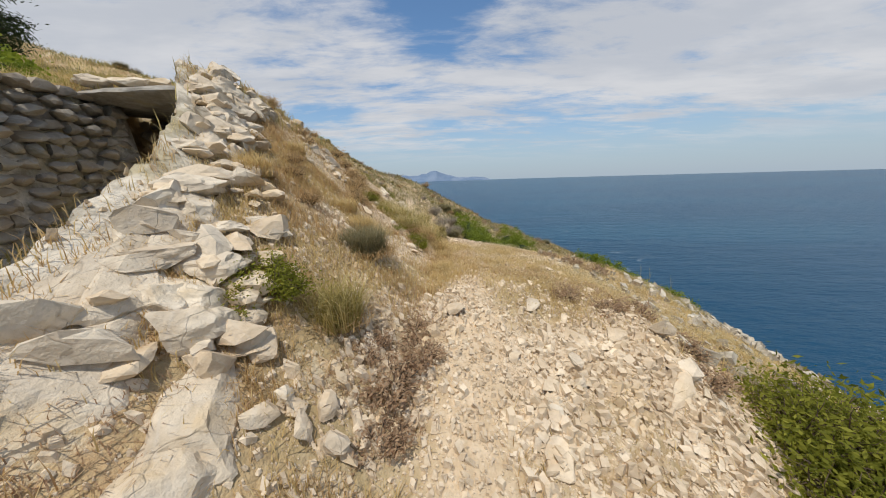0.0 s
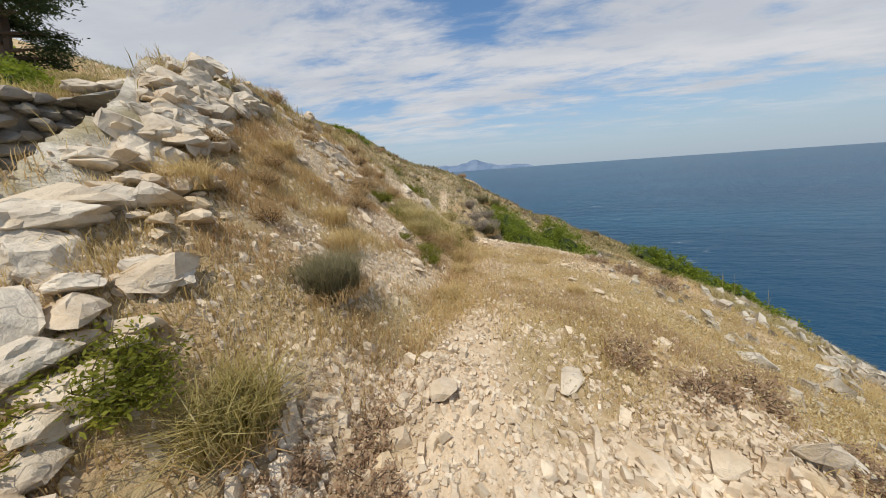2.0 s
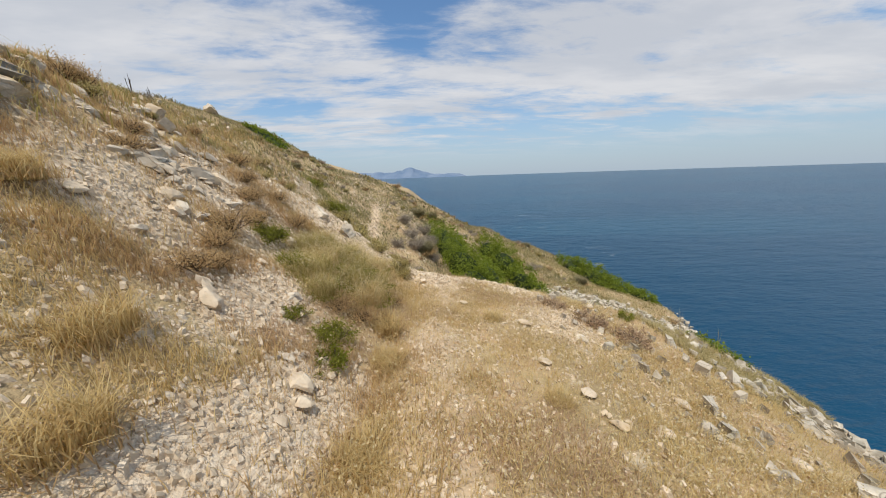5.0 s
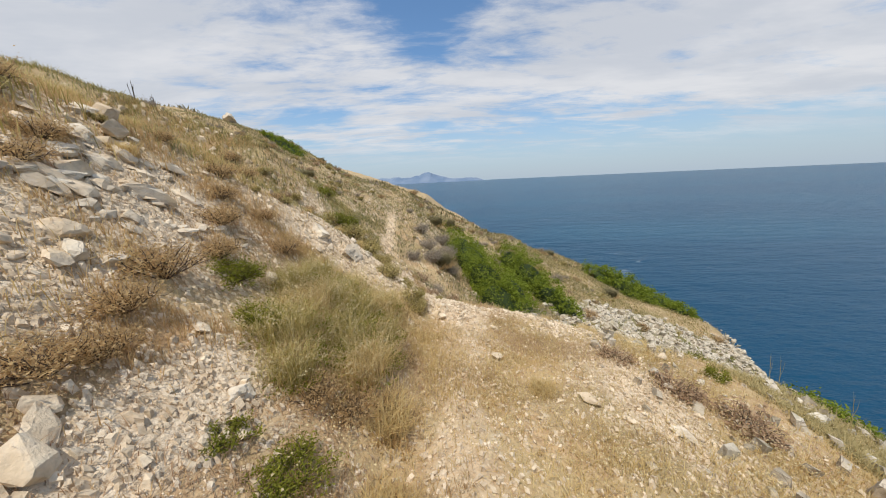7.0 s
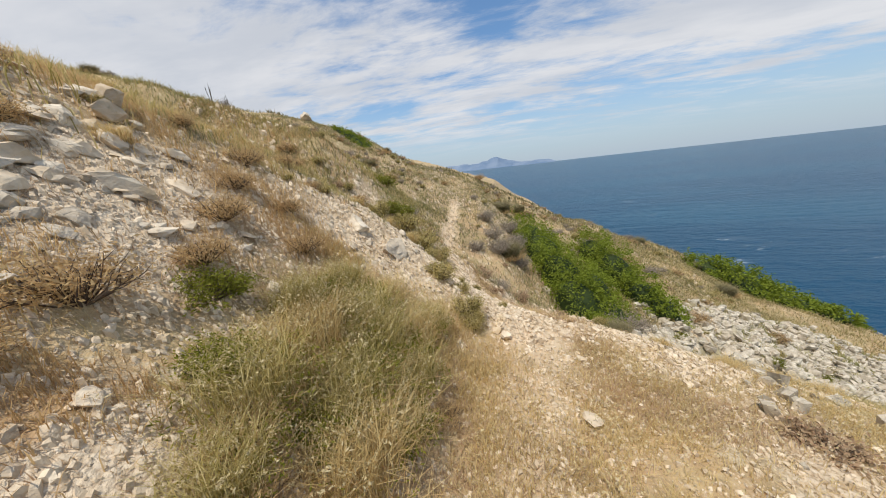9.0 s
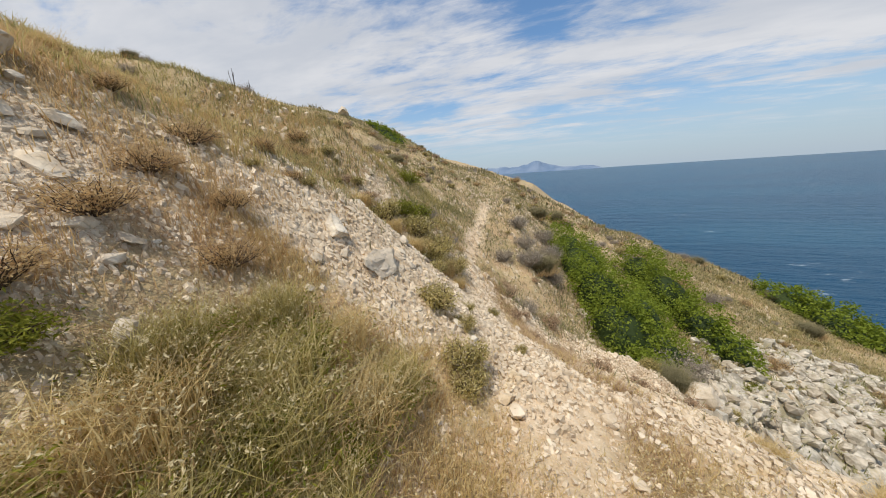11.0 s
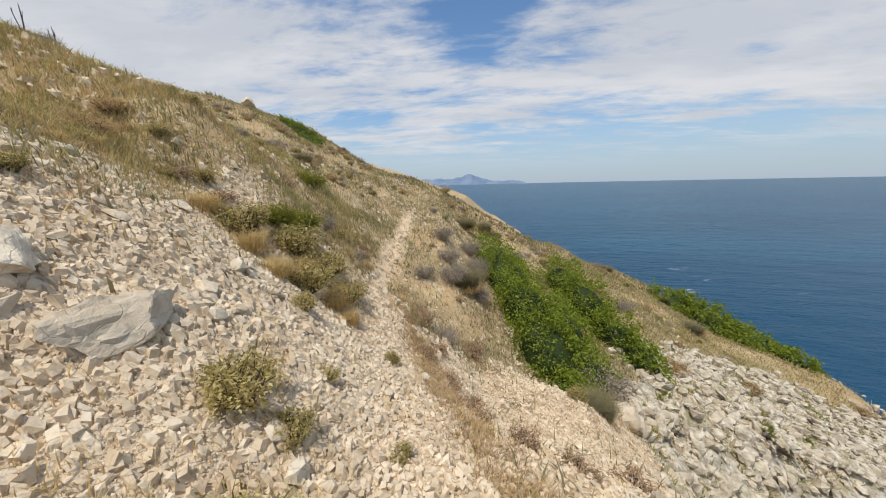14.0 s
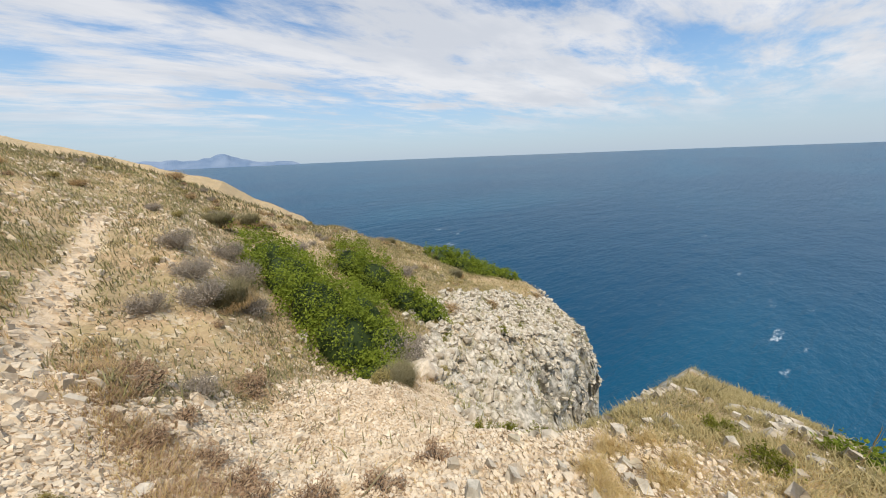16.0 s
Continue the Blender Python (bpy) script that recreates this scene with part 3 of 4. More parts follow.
def twigs(count, radius, height, rnd, thick=0.006, forks=2, upright=0.6):
    """Points and triangles of thin three-sided branches that fan out from one root."""
    vs, fs, tips, at = [], [], [], 0
    for _ in range(count):
        a, r = rnd.uniform(0, 2 * math.pi), radius * math.sqrt(rnd.uniform(0.05, 1))
        end = np.array([r * math.cos(a), r * math.sin(a), height * rnd.uniform(0.6, 1.0) * (1 - (1 - upright) * (r / radius) ** 2)])
        start = end * np.array([0.12, 0.12, 0.0])
        stems = [(start, end, thick)]
        for _ in range(forks):
            k = rnd.uniform(0.4, 0.8)
            mid = start + (end - start) * k
            stems.append((mid, mid + (end - mid) * 0.8 + rnd.normal(0, radius * 0.16, 3) + [0, 0, height * 0.08], thick * 0.6))
        for p, q, w in stems:
            bend = (p + q) / 2 + rnd.normal(0, radius * 0.05, 3)
            d = (q - p) / (np.linalg.norm(q - p) + 1e-9)
            s = np.cross(d, [0.3, 0.5, 0.8])
            s /= np.linalg.norm(s) + 1e-9
            t = np.cross(d, s)
            ring = [s, -0.5 * s + 0.87 * t, -0.5 * s - 0.87 * t]
            vs += [p + w * c for c in ring] + [bend + 0.75 * w * c for c in ring] + [q]
            for k in range(3):
                j = (k + 1) % 3
                fs += [(at + k, at + j, at + 3 + j), (at + k, at + 3 + j, at + 3 + k), (at + 3 + k, at + 3 + j, at + 6)]
            at += 7
            tips.append(q)
    return np.array(vs), np.array(fs), np.array(tips)


def part_mesh(name, v, f, mat, parent, label=""):
    ob = new(name, mesh_of(name, v, f, mat))
    ob.parent = parent
    return tagged(ob, label)


def shrub(name, label, category, radius, height, count, leaf, mat, seed, stems=26, upright=0.6, group="", dome=0.55):
    """A shrub at the origin: fanned branches and foliage gathered round their tips."""
    r = np.random.default_rng(seed)
    root = tagged(new(name), label, category, group)
    v, f, tips = twigs(stems, radius * 0.9, height * 0.92, r, 0.004 + 0.006 * height, 2, upright)
    part_mesh("stem", v, f, TWIG if mat is not DEAD else DEAD, root)
    k = r.integers(0, len(tips), count)
    back = r.uniform(0, 1, count) ** 1.5
    p = tips[k] * (1 - dome * back[:, None] * [0.6, 0.6, 1]) + r.normal(0, radius * 0.10, (count, 3))
    p[:, 2] = np.maximum(p[:, 2], 0.01)
    lv, lf = leaves(p, leaf, r, 2.6)
    part_mesh("foliage", lv, lf, mat, root)
    return root


def grass_clump(name, label, radius, height, count, width, mat, seed, group="", spreading=0.45, plumes=0, undergrowth=0):
    """A clump of grass at the origin: long blades from one tussock, and dead litter at its foot."""
    r = np.random.default_rng(seed)
    root = tagged(new(name), label, "grass clump", group)
    a, q = r.uniform(0, 2 * math.pi, count), radius * 0.65 * np.sqrt(r.uniform(0, 1, count))
    p = np.stack([q * np.cos(a), q * np.sin(a), np.full(count, -0.02)], -1)
    v, f = blades(p, height * r.uniform(0.45, 1.0, count), np.full(count, width), r, spreading, 0.5)
    part_mesh("tussock", v, f, mat, root)
    if plumes:
        k = r.integers(0, count, plumes)
        tip = v.reshape(-1, 5, 3)[k, 4]
        bits = np.repeat(tip, 7, 0) - np.tile(np.linspace(0, 0.09, 7), plumes)[:, None] * np.repeat((tip - v.reshape(-1, 5, 3)[k, 2:4].mean(1)) / height * 2, 7, 0)
        pv, pf = leaves(bits + r.normal(0, 0.004, bits.shape), 0.02, r, 3.0)
        part_mesh("plume", pv, pf, SEED, root, "pale feathery seed plumes")
    if undergrowth:
        a, q = r.uniform(0, 2 * math.pi, undergrowth), radius * np.sqrt(r.uniform(0, 1, undergrowth))
        side = 0.5 + 0.5 * np.cos(a * 2 + seed)
        gv, gf = leaves(np.stack([q * np.cos(a), q * np.sin(a), height * (0.08 + 0.42 * side * r.uniform(0, 1, undergrowth))], -1), 0.036, r, 4.0)
        part_mesh("undergrowth", gv, gf, GREEN, root, "fresh green leaves at the foot")
    m = count // 4
    a, q = r.uniform(0, 2 * math.pi, m), radius * np.sqrt(r.uniform(0, 1, m))
    v, f = blades(np.stack([q * np.cos(a), q * np.sin(a), np.full(m, -0.01)], -1), height * r.uniform(0.15, 0.4, m), np.full(m, width * 1.2), r, 0.9, 0.6)
    part_mesh("litter", v, f, BROWN, root)
    return root


def stand(x, y, scale=1.0, spin=0.0, sink=0.03):
    return pose(x, y, float(ground(x, y)) - sink, 0, 0, math.degrees(spin)) @ Matrix.Diagonal((scale, scale, scale, 1))


def plant(root, x, y, scale=1.0, spin=0.0):
    root.matrix_world = stand(x, y, scale, spin)
    return root


def copy_at(root, x, y, scale, spin):
    """A copy of a plant elsewhere on the slope."""
    ob = copy_thing(root, stand(x, y, 1.0, spin))
    ob.scale = (scale, scale, scale)
    return ob


# ================= the sunken ruin and its spine of boulders =================
def dry_wall(name, label, origin, along, up, courses, length):
    """A dry-stone wall: an earth core with a face of single stones, laid in courses."""
    root = tagged(new(name), label, "stone wall")
    r = np.random.default_rng(len(name))
    o, al = Vector(origin), Vector(along).normalized()
    outward = al.cross(Vector((0, 0, 1))).normalized()
    bm = bmesh.new()
    bmesh.ops.create_cube(bm, size=1.0)
    core = new("core", bpy.data.meshes.new("core"))
    bm.to_mesh(core.data)
    bm.free()
    core.data.materials.append(SHADED_STONE)
    core.parent = root
    core.matrix_world = Matrix.Translation(o + al * length / 2 - outward * 0.30 + Vector((0, 0, up / 2 - 0.1))) @ Matrix.Rotation(math.atan2(al.y, al.x), 4, "Z") @ Matrix.Diagonal((length, 0.42, up - 0.15, 1))
    z = 0.0
    for c in range(courses):
        h = up / courses * r.uniform(0.9, 1.1)
        s = r.uniform(-0.1, 0.0)
        while s < length:
            w = r.uniform(0.12, 0.30)
            ob = new("wall_stone", WALLS[int(r.integers(8))])
            ob.parent = root
            ob.matrix_world = (Matrix.Translation(o + al * (s + w / 2) + outward * r.uniform(-0.09, 0.04) + Vector((0, 0, z + h / 2)))
                               @ Matrix.Rotation(math.atan2(al.y, al.x) + r.normal(0, 0.08), 4, "Z") @ Matrix.Rotation(r.normal(0, 0.09), 4, "Y")
                               @ Matrix.Diagonal((w * 1.04, 0.30, h * r.uniform(0.95, 1.2), 1)))
            s += w
        z += h
    return root


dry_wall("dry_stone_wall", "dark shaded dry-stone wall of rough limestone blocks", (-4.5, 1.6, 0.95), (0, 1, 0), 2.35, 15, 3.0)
dry_wall("cave_back_wall", "shaded dry-stone back wall of a small cave", (-5.6, 6.15, 1.9), (1, 0, 0), 1.35, 7, 2.5)
# the slab's shaded front is painted by the darkened limestone
lintel = tagged(new("lintel_slab", stone_mesh("lintel_slab", 4, 401, SHADED_STONE, 6, 0.08)), "long flat limestone slab roofing the cave mouth", "stone slab")
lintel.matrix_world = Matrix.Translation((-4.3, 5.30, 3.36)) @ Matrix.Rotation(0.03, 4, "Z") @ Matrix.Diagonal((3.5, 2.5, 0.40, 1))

# boulders: x, y, length, width, thickness, turn in degrees
SPINE = "boulders of the ruin"
for n, (x, y, a, b, c, turn) in enumerate([
        (-1.06, 1.02, .75, .42, .26, 20), (-1.22, 1.22, .72, .36, .24, 28), (-.66, .98, .55, .34, .28, 50), (-.62, .78, .50, .36, .26, 20),
        (-1.2, 1.40, .60, .34, .26, 35), (-1.15, .82, .45, .35, .24, 0), (-.95, 1.47, .40, .34, .26, 75), (-1.02, 1.70, .42, .34, .26, 85),
        (-1.28, 2.00, .46, .36, .28, 70), (-1.50, 2.42, .50, .34, .28, 30), (-1.25, 1.74, .46, .30, .24, 60), (-1.48, 2.12, .52, .32, .28, 40),
        (-1.84, 2.98, .56, .36, .30, 45), (-1.74, 2.70, .50, .34, .28, 50), (-2.05, 3.35, .46, .34, .28, 60), (-2.1, 3.45, .50, .38, .30, 40)]):
    grow = 1.3 if n < 6 else 1.1
    tagged(lay("boulder", BOULDERS[n % 9], x, y, (a * grow, b * grow, c * 0.9), radians(turn), 0.58 if n < 6 else 0.5, n < 7 or n % 2 == 0), "pale weathered limestone slab set into the slope", "boulder", SPINE)
for n, (x, y, a, b, c, turn) in enumerate([
        (-2.6, 3.98, .46, .40, .34, 60), (-2.62, 4.45, .50, .36, .34, 75), (-2.9, 4.7, .60, .42, .34, 20), (-3.1, 5.15, .46, .36, .32, 0),
        (-3.55, 5.0, .42, .32, .26, 10), (-4.0, 5.0, .46, .32, .26, -10), (-4.45, 4.95, .50, .36, .30, 5), (-4.85, 4.75, .5, .36, .24, 40),
        (-4.8, 4.1, .62, .40, .22, 80), (-4.75, 3.5, .60, .40, .22, 95), (-4.8, 2.9, .55, .4, .22, 85), (-4.2, 5.6, .5, .4, .3, 30), (-3.5, 5.7, .5, .4, .3, 70), (-2.3, 4.2, .46, .36, .30, 60),
        (-2.45, 4.62, .50, .36, .30, 80), (-2.1, 3.85, .42, .34, .26, 50), (-1.88, 3.4, .40, .30, .24, 70), (-2.6, 4.95, .46, .36, .28, 30), (-2.85, 5.3, .46, .34, .28, 10)]):
    on_slab = 3.46 if -5.7 < x < -3.2 and 4.6 < y < 6.2 else None
    ob = lay("boulder", BOULDERS[(n + 4) % 9], x, y, (a * 1.05, b * 1.05, c * 1.05), radians(turn), 0.35, n % 2 == 0)
    if on_slab:
        ob.matrix_world = Matrix.Translation((x, y, on_slab + c * 0.42)) @ Matrix.Rotation(radians(turn), 4, "Z") @ Matrix.Diagonal((a, b, c, 1))
    tagged(ob, "pale weathered limestone boulder on the ruin's rim", "boulder", SPINE)
cairn = lay("cairn_stone", BOULDERS[2], -3.68, 5.05, (.2, .17, .24), 0.4, 0.1, False)
cairn.matrix_world = Matrix.Translation((-3.68, 5.05, 3.82)) @ Matrix.Rotation(0.4, 4, "Z") @ Matrix.Diagonal((.2, .17, .26, 1))
tagged(cairn, "upright dark stone standing on the ruin's rim", "stone")

# rubble that fills the spine between the boulders
r = np.random.default_rng(31)
for k in range(150):
    s = r.uniform(0, 1) ** 0.8
    y = 0.9 + s * 4.1
    x = float(inner_edge(y)) + r.uniform(0.22, 1.0) * (0.9 - 0.2 * s)
    d = r.uniform(0.10, 0.28)
    tagged(lay("rubble_stone", STONES[k % 12] if k % 4 else BOULDERS[k % 9], x, y, (d * r.uniform(1.1, 1.7), d, d * r.uniform(.5, .8)), r.uniform(0, 6.3), 0.25, k % 3 == 0, r.uniform(0, 0.05)),
           "broken limestone block in the spine of rubble", "stone", "rubble of the ruin")

# ================= loose stones =================
LOOSE = "loose stones on the hillside"
for n, (x, y, a, b, c) in enumerate([
        (-.72, 1.52, .20, .15, .13), (-.62, 1.40, .25, .18, .14), (-.73, 1.21, .20, .18, .18), (-.45, 1.27, .17, .13, .08), (-.38, 1.25, .14, .1, .07),
        (-.27, 1.32, .16, .14, .12), (-.2, 1.18, .16, .15, .12), (-.5, 1.13, .2, .14, .09), (-.32, 1.18, .18, .13, .1), (2.14, 2.32, .2, .12, .2)]):
    tagged(lay("stone", STONES[n % 12], x, y, (a, b, c), n * 1.3, 0.2), "angular pale limestone stone lying on gravel", "stone", LOOSE)
for n, (x, y, a, b, c) in enumerate([
        (2.0, 1.83, .42, .16, .11), (1.28, 1.95, .17, .13, .13), (1.42, 2.21, .26, .16, .11), (1.72, 2.19, .2, .15, .12), (1.28, 1.8, .18, .15, .09),
        (1.02, 1.88, .12, .1, .1), (.85, 1.94, .1, .13, .08), (1.17, 2.57, .26, .15, .09), (.95, 1.3, .3, .2, .07), (3.76, 7.4, .3, .2, .14)]):
    tagged(lay("stone", STONES[(n + 5) % 12], x, y, (a, b, c), n * 0.9 + 0.3, 0.2), "flat broken limestone stone beside the trail", "stone", LOOSE)
for n, (x, y, a, b, c) in enumerate([
        (-2.29, 6.17, .30, .2, .16), (-2.08, 5.82, .2, .15, .12), (-2.08, 6.01, .26, .2, .14), (-1.79, 5.63, .24, .2, .13), (-1.65, 5.52, .22, .18, .13),
        (-1.04, 4.78, .15, .12, .1), (-.94, 4.71, .26, .15, .08), (-2.16, 6.6, .42, .24, .18), (-3.1, 7.33, .34, .28, .3), (-2.85, 7.1, .28, .22, .24), (-2.6, 6.9, .3, .2, .18)]):
    tagged(lay("stone", STONES[(n + 2) % 12], x, y, (a, b, c), n * 1.7, 0.25), "weathered limestone stone on the dry slope", "stone", LOOSE)
for n, (x, y, a, b, c) in enumerate([
        (-1.04, 8.95, .76, .42, .36), (-1.51, 8.8, .36, .26, .30), (-2.99, 10.1, .3, .2, .16), (4.45, 14.0, 1.0, .8, .9), (5.3, 15.0, 1.0, .7, .6),
        (-.6, 5.27, .16, .12, .1), (-.88, 2.63, .12, .1, .06), (-1.2, 2.89, .14, .11, .07), (-2.6, 5.32, .42, .28, .2), (2.0, 16.3, .6, .4, .4)]):
    tagged(lay("boulder", BOULDERS[n % 9], x, y, (a, b, c), n * 1.1, 0.3), "pale limestone block bedded in the rubble slope", "boulder", LOOSE)


def ledge_blocks(count, box, seed):
    """Weathered blocks in stepped ledges on the upper slope, each lying with its long side along the hill."""
    r = np.random.default_rng(seed)
    for n in range(count):
        x, y = r.uniform(box[0], box[1]), r.uniform(box[2], box[3])
        x = box[0] + round((x - box[0]) / 0.28) * 0.28 + r.normal(0, 0.05)
        d = r.uniform(0.07, 0.18)
        tagged(lay("ledge_block", BOULDERS[n % 9] if n % 2 else STONES[n % 12], x, y, (d * r.uniform(.9, 1.2), d * r.uniform(1.2, 2.0), d * r.uniform(.6, .9)), r.normal(0, 0.35), 0.35, n % 3 > 0),
               "weathered limestone block in a broken ledge", "stone", "ledge blocks of the upper slope")


ledge_blocks(84, (-3.3, -1.75, 5.6, 7.2), 43)
ledge_blocks(16, (-4.0, -3.0, 6.8, 8.0), 44)


def scatter(count, box, weight, rnd):
    """Random places in a box, kept in proportion to a weight from 0 to 1."""
    got = np.zeros((0, 2))
    while len(got) < count:
        p = rnd.uniform((box[0], box[2]), (box[1], box[3]), (count * 2, 2))
        keep = rnd.uniform(0, 1, len(p)) < weight(p[:, 0], p[:, 1])
        got = np.concatenate([got, p[keep]])
    return got[:count]


def stony(x, y):
    return np.clip(scree(x, y) * 0.9 + 0.10 + 0.25 * ease(lumps(x, y, 0.9, 51), 0.1, 0.6) - 0.25 * bare(x, y), 0, 1) * (1 - sunken(x, y))


r = np.random.default_rng(41)
for n, (x, y) in enumerate(scatter(330, (-3.4, 4.2, 0.3, 11.5), stony, r)):
    d = 0.05 + 0.13 * r.uniform(0, 1) ** 2.2
    tagged(lay("stone", STONES[n % 12], x, y, (d * r.uniform(1, 1.5), d, d * r.uniform(.45, .8)), r.uniform(0, 6.3), 0.15),
           "small angular limestone stone on dry ground", "stone", LOOSE)


CHIP_FACES = np.array([(0, 2, 3), (0, 3, 1), (4, 5, 7), (4, 7, 6), (0, 1, 5), (0, 5, 4), (2, 6, 7), (2, 7, 3), (0, 4, 6), (0, 6, 2), (1, 3, 7), (1, 7, 5)])


def chip(seed):
    """Eight corners of an angular chip of stone about one metre across."""
    r = np.random.default_rng(seed)
    v = np.array([(x, y, z) for z in (-.5, .5) for y in (-.5, .5) for x in (-.5, .5)], float)
    v *= r.uniform(0.68, 1.0, (8, 1))
    v += r.normal(0, 0.07, (8, 3))
    v[4:, :2] = v[4:, :2] * r.uniform(0.55, 0.85) + r.normal(0, 0.07, 2)
    v[:4, :2] *= r.uniform(0.75, 1.0)
    a = r.uniform(-0.5, 0.5)
    return v @ np.array([(math.cos(a), 0, math.sin(a)), (0, 1, 0), (-math.sin(a), 0, math.cos(a))])


def gravel(name, count, box, weight, lo, hi, seed, label, power=2.5, juts=False, mat=None):
    """Loose gravel as one mesh of many small broken stones."""
    rnd = np.random.default_rng(seed)
    p = scatter(count, box, weight, rnd)
    z = ground(p[:, 0], p[:, 1])
    kinds = [broken_stone(1, 500 + k, 5)[0] if juts else chip(500 + k) for k in range(10)]
    f0 = BALL[1][1] if juts else CHIP_FACES
    pick = rnd.integers(0, 10, count)
    v = np.stack(kinds)[pick]
    d = lo + (hi - lo) * rnd.uniform(0, 1, count) ** power
    v = v * (d[:, None] * rnd.uniform([0.85, 0.7, 0.6], [1.35, 1.1, 1.15], (count, 3)))[:, None, :]
    a = rnd.uniform(0, 2 * math.pi, count)
    c, s = np.cos(a)[:, None], np.sin(a)[:, None]
    tilt, pitch = rnd.normal(0, 0.28, (2, count, 1))
    x, y, h = v[..., 0] * c - v[..., 1] * s, v[..., 0] * s + v[..., 1] * c, v[..., 2]
    slope = np.clip((ground(p[:, 0] + 0.1, p[:, 1]) - ground(p[:, 0] - 0.1, p[:, 1]))[:, None] * 5, -0.8, 0.8) * (0.0 if juts else 1.0)
    v = np.stack([x + p[:, :1], y + p[:, 1:], h + x * (tilt + slope) + y * pitch + (z + d * 0.24)[:, None]], -1)
    if juts:
        jx, jy = jutting(p[:, 0], p[:, 1], z)
        v[..., 0] += (jx - p[:, 0])[:, None]
        v[..., 1] += (jy - p[:, 1])[:, None]
    f = f0[None] + (np.arange(count) * len(kinds[0]))[:, None, None]
    return tagged(new(name, mesh_of(name, v.reshape(-1, 3), f.reshape(-1, 3), mat or WARMSTONE)), label, "gravel", kind="stuff")


def path_gravel(x, y):
    return np.clip(scree(x, y) + 0.45 * bare(x, y) + 0.20 + 0.14 * ease(-x, 0.0, 0.6) * (1 - 0.6 * ease(-x, 1.3, 2.0)) + 0.2 * ease(lumps(x, y, 0.6, 52), 0.2, 0.7), 0, 1) * (1 - rockiness(x, y)) * (1 - sunken(x, y))


gravel("trail_gravel", 62000, (-3.6, 4.2, 0.2, 8.0), path_gravel, 0.008, 0.048, 61, "pale angular gravel on the trail and slope", 4.5)
gravel("chute_rubble", 120000, (-4.0, 5.0, 7.5, 16.5), lambda x, y: np.clip(scree(x, y) * 1.0 + 0.03, 0, 1), 0.012, 0.075, 62, "pale limestone rubble filling a steep chute", 5.0)
gravel("foot_rubble", 9000, (-1.0, 3.2, 0.2, 3.3), lambda x, y: np.clip(scree(x, y), 0, 1) * (1 - 0.75 * bare(x, y)) * (0.15 + 0.85 * ease(lumps(x, y, 0.5, 55), -0.3, 0.3)), 0.012, 0.085, 66, "angular limestone rubble beside the trail", 5)
gravel("far_rubble", 12000, (-9, 14, 12, 34), lambda x, y: 0.10 + 0.4 * ease(lumps(x, y, 2.2, 53), 0.2, 0.7) + 0.9 * bare(x, y), 0.025, 0.16, 63, "scattered pale stones on the far slope", 3)
gravel("edge_rock_rubble", 2500, (2.5, 7.5, 0.5, 10), lambda x, y: rockiness(x, y) * 0.8 + 0.05, 0.05, 0.2, 64, "broken white limestone along the cliff edge", 2, False, CLIFFSTONE)
gravel("cliff_blocks", 12000, (4, 26, 11, 27), lambda x, y: rockiness(x, y) * (0.5 + 0.5 * ease(lumps(x, y, 1.0, 54), -0.3, 0.4)), 0.07, 0.42, 65, "jutting white limestone blocks of the cliff", 2, True, CLIFFSTONE)


# ================= grass =================
def grass(name, count, box, weight, lo, hi, width, mat, seed, label, spreading=0.4, juts=False):
    rnd = np.random.default_rng(seed)
    p = scatter(count, box, weight, rnd)
    p += rnd.normal(0, width * 3, p.shape)
    z = ground(p[:, 0], p[:, 1]) - 0.01
    if juts:
        p = np.stack(jutting(p[:, 0], p[:, 1], z), -1)
    h = rnd.uniform(lo, hi, count)
    v, f = blades(np.c_[p, z], h, np.full(count, width) * rnd.uniform(0.7, 1.3, count), rnd, spreading)
    return tagged(new(name, mesh_of(name, v, f, mat)), label, "grass", kind="stuff")


def bare_ground(x, y):
    return np.clip(1 - 0.85 * scree(x, y) - 1.0 * bare(x, y) - 1.1 * rockiness(x, y) - sunken(x, y), 0, 1)


def tufty(x, y, size, seed, lo=-0.2, hi=0.5):
    return ease(lumps(x, y, size, seed), lo, hi) * (0.3 + 0.7 * ease(lumps(x, y, size * 0.3, seed + 1), -0.3, 0.4))


grass("straw_grass", 100000, (0.2, 6.0, -0.5, 9.5), lambda x, y: bare_ground(x, y) * (0.28 + tufty(x, y, 0.9, 71)) * (0.25 + 0.75 * ease(y, 1.6, 3.2)), 0.03, 0.11, 0.0040, STRAW, 72, "short bleached straw-coloured dry grass", 0.6)
grass("slope_grass", 50000, (-5.0, 0.8, -0.5, 9.0), lambda x, y: bare_ground(x, y) * tufty(x, y, 0.45, 73, -0.2, 0.5) * (0.5 + 0.5 * ease(-x, 0.8, 1.6)) * (1 - 0.55 * ease(y, 6.6, 7.6)), 0.03, 0.15, 0.0045, BROWN, 74, "withered brown grass on the upper slope", 0.5)
grass("slope_straw", 42000, (-5.0, 0.9, -0.5, 9.0), lambda x, y: bare_ground(x, y) * tufty(x, y, 0.8, 75, -0.1, 0.6), 0.03, 0.15, 0.0045, STRAW, 76, "tufts of straw-coloured grass on the upper slope", 0.5)
grass("ridge_grass", 36000, (-16, -2.4, 0.5, 18), lambda x, y: bare_ground(x, y) * tufty(x, y, 1.2, 77, -0.5, 0.4), 0.06, 0.28, 0.010, OLIVE, 78, "olive and straw grass along the ridge")
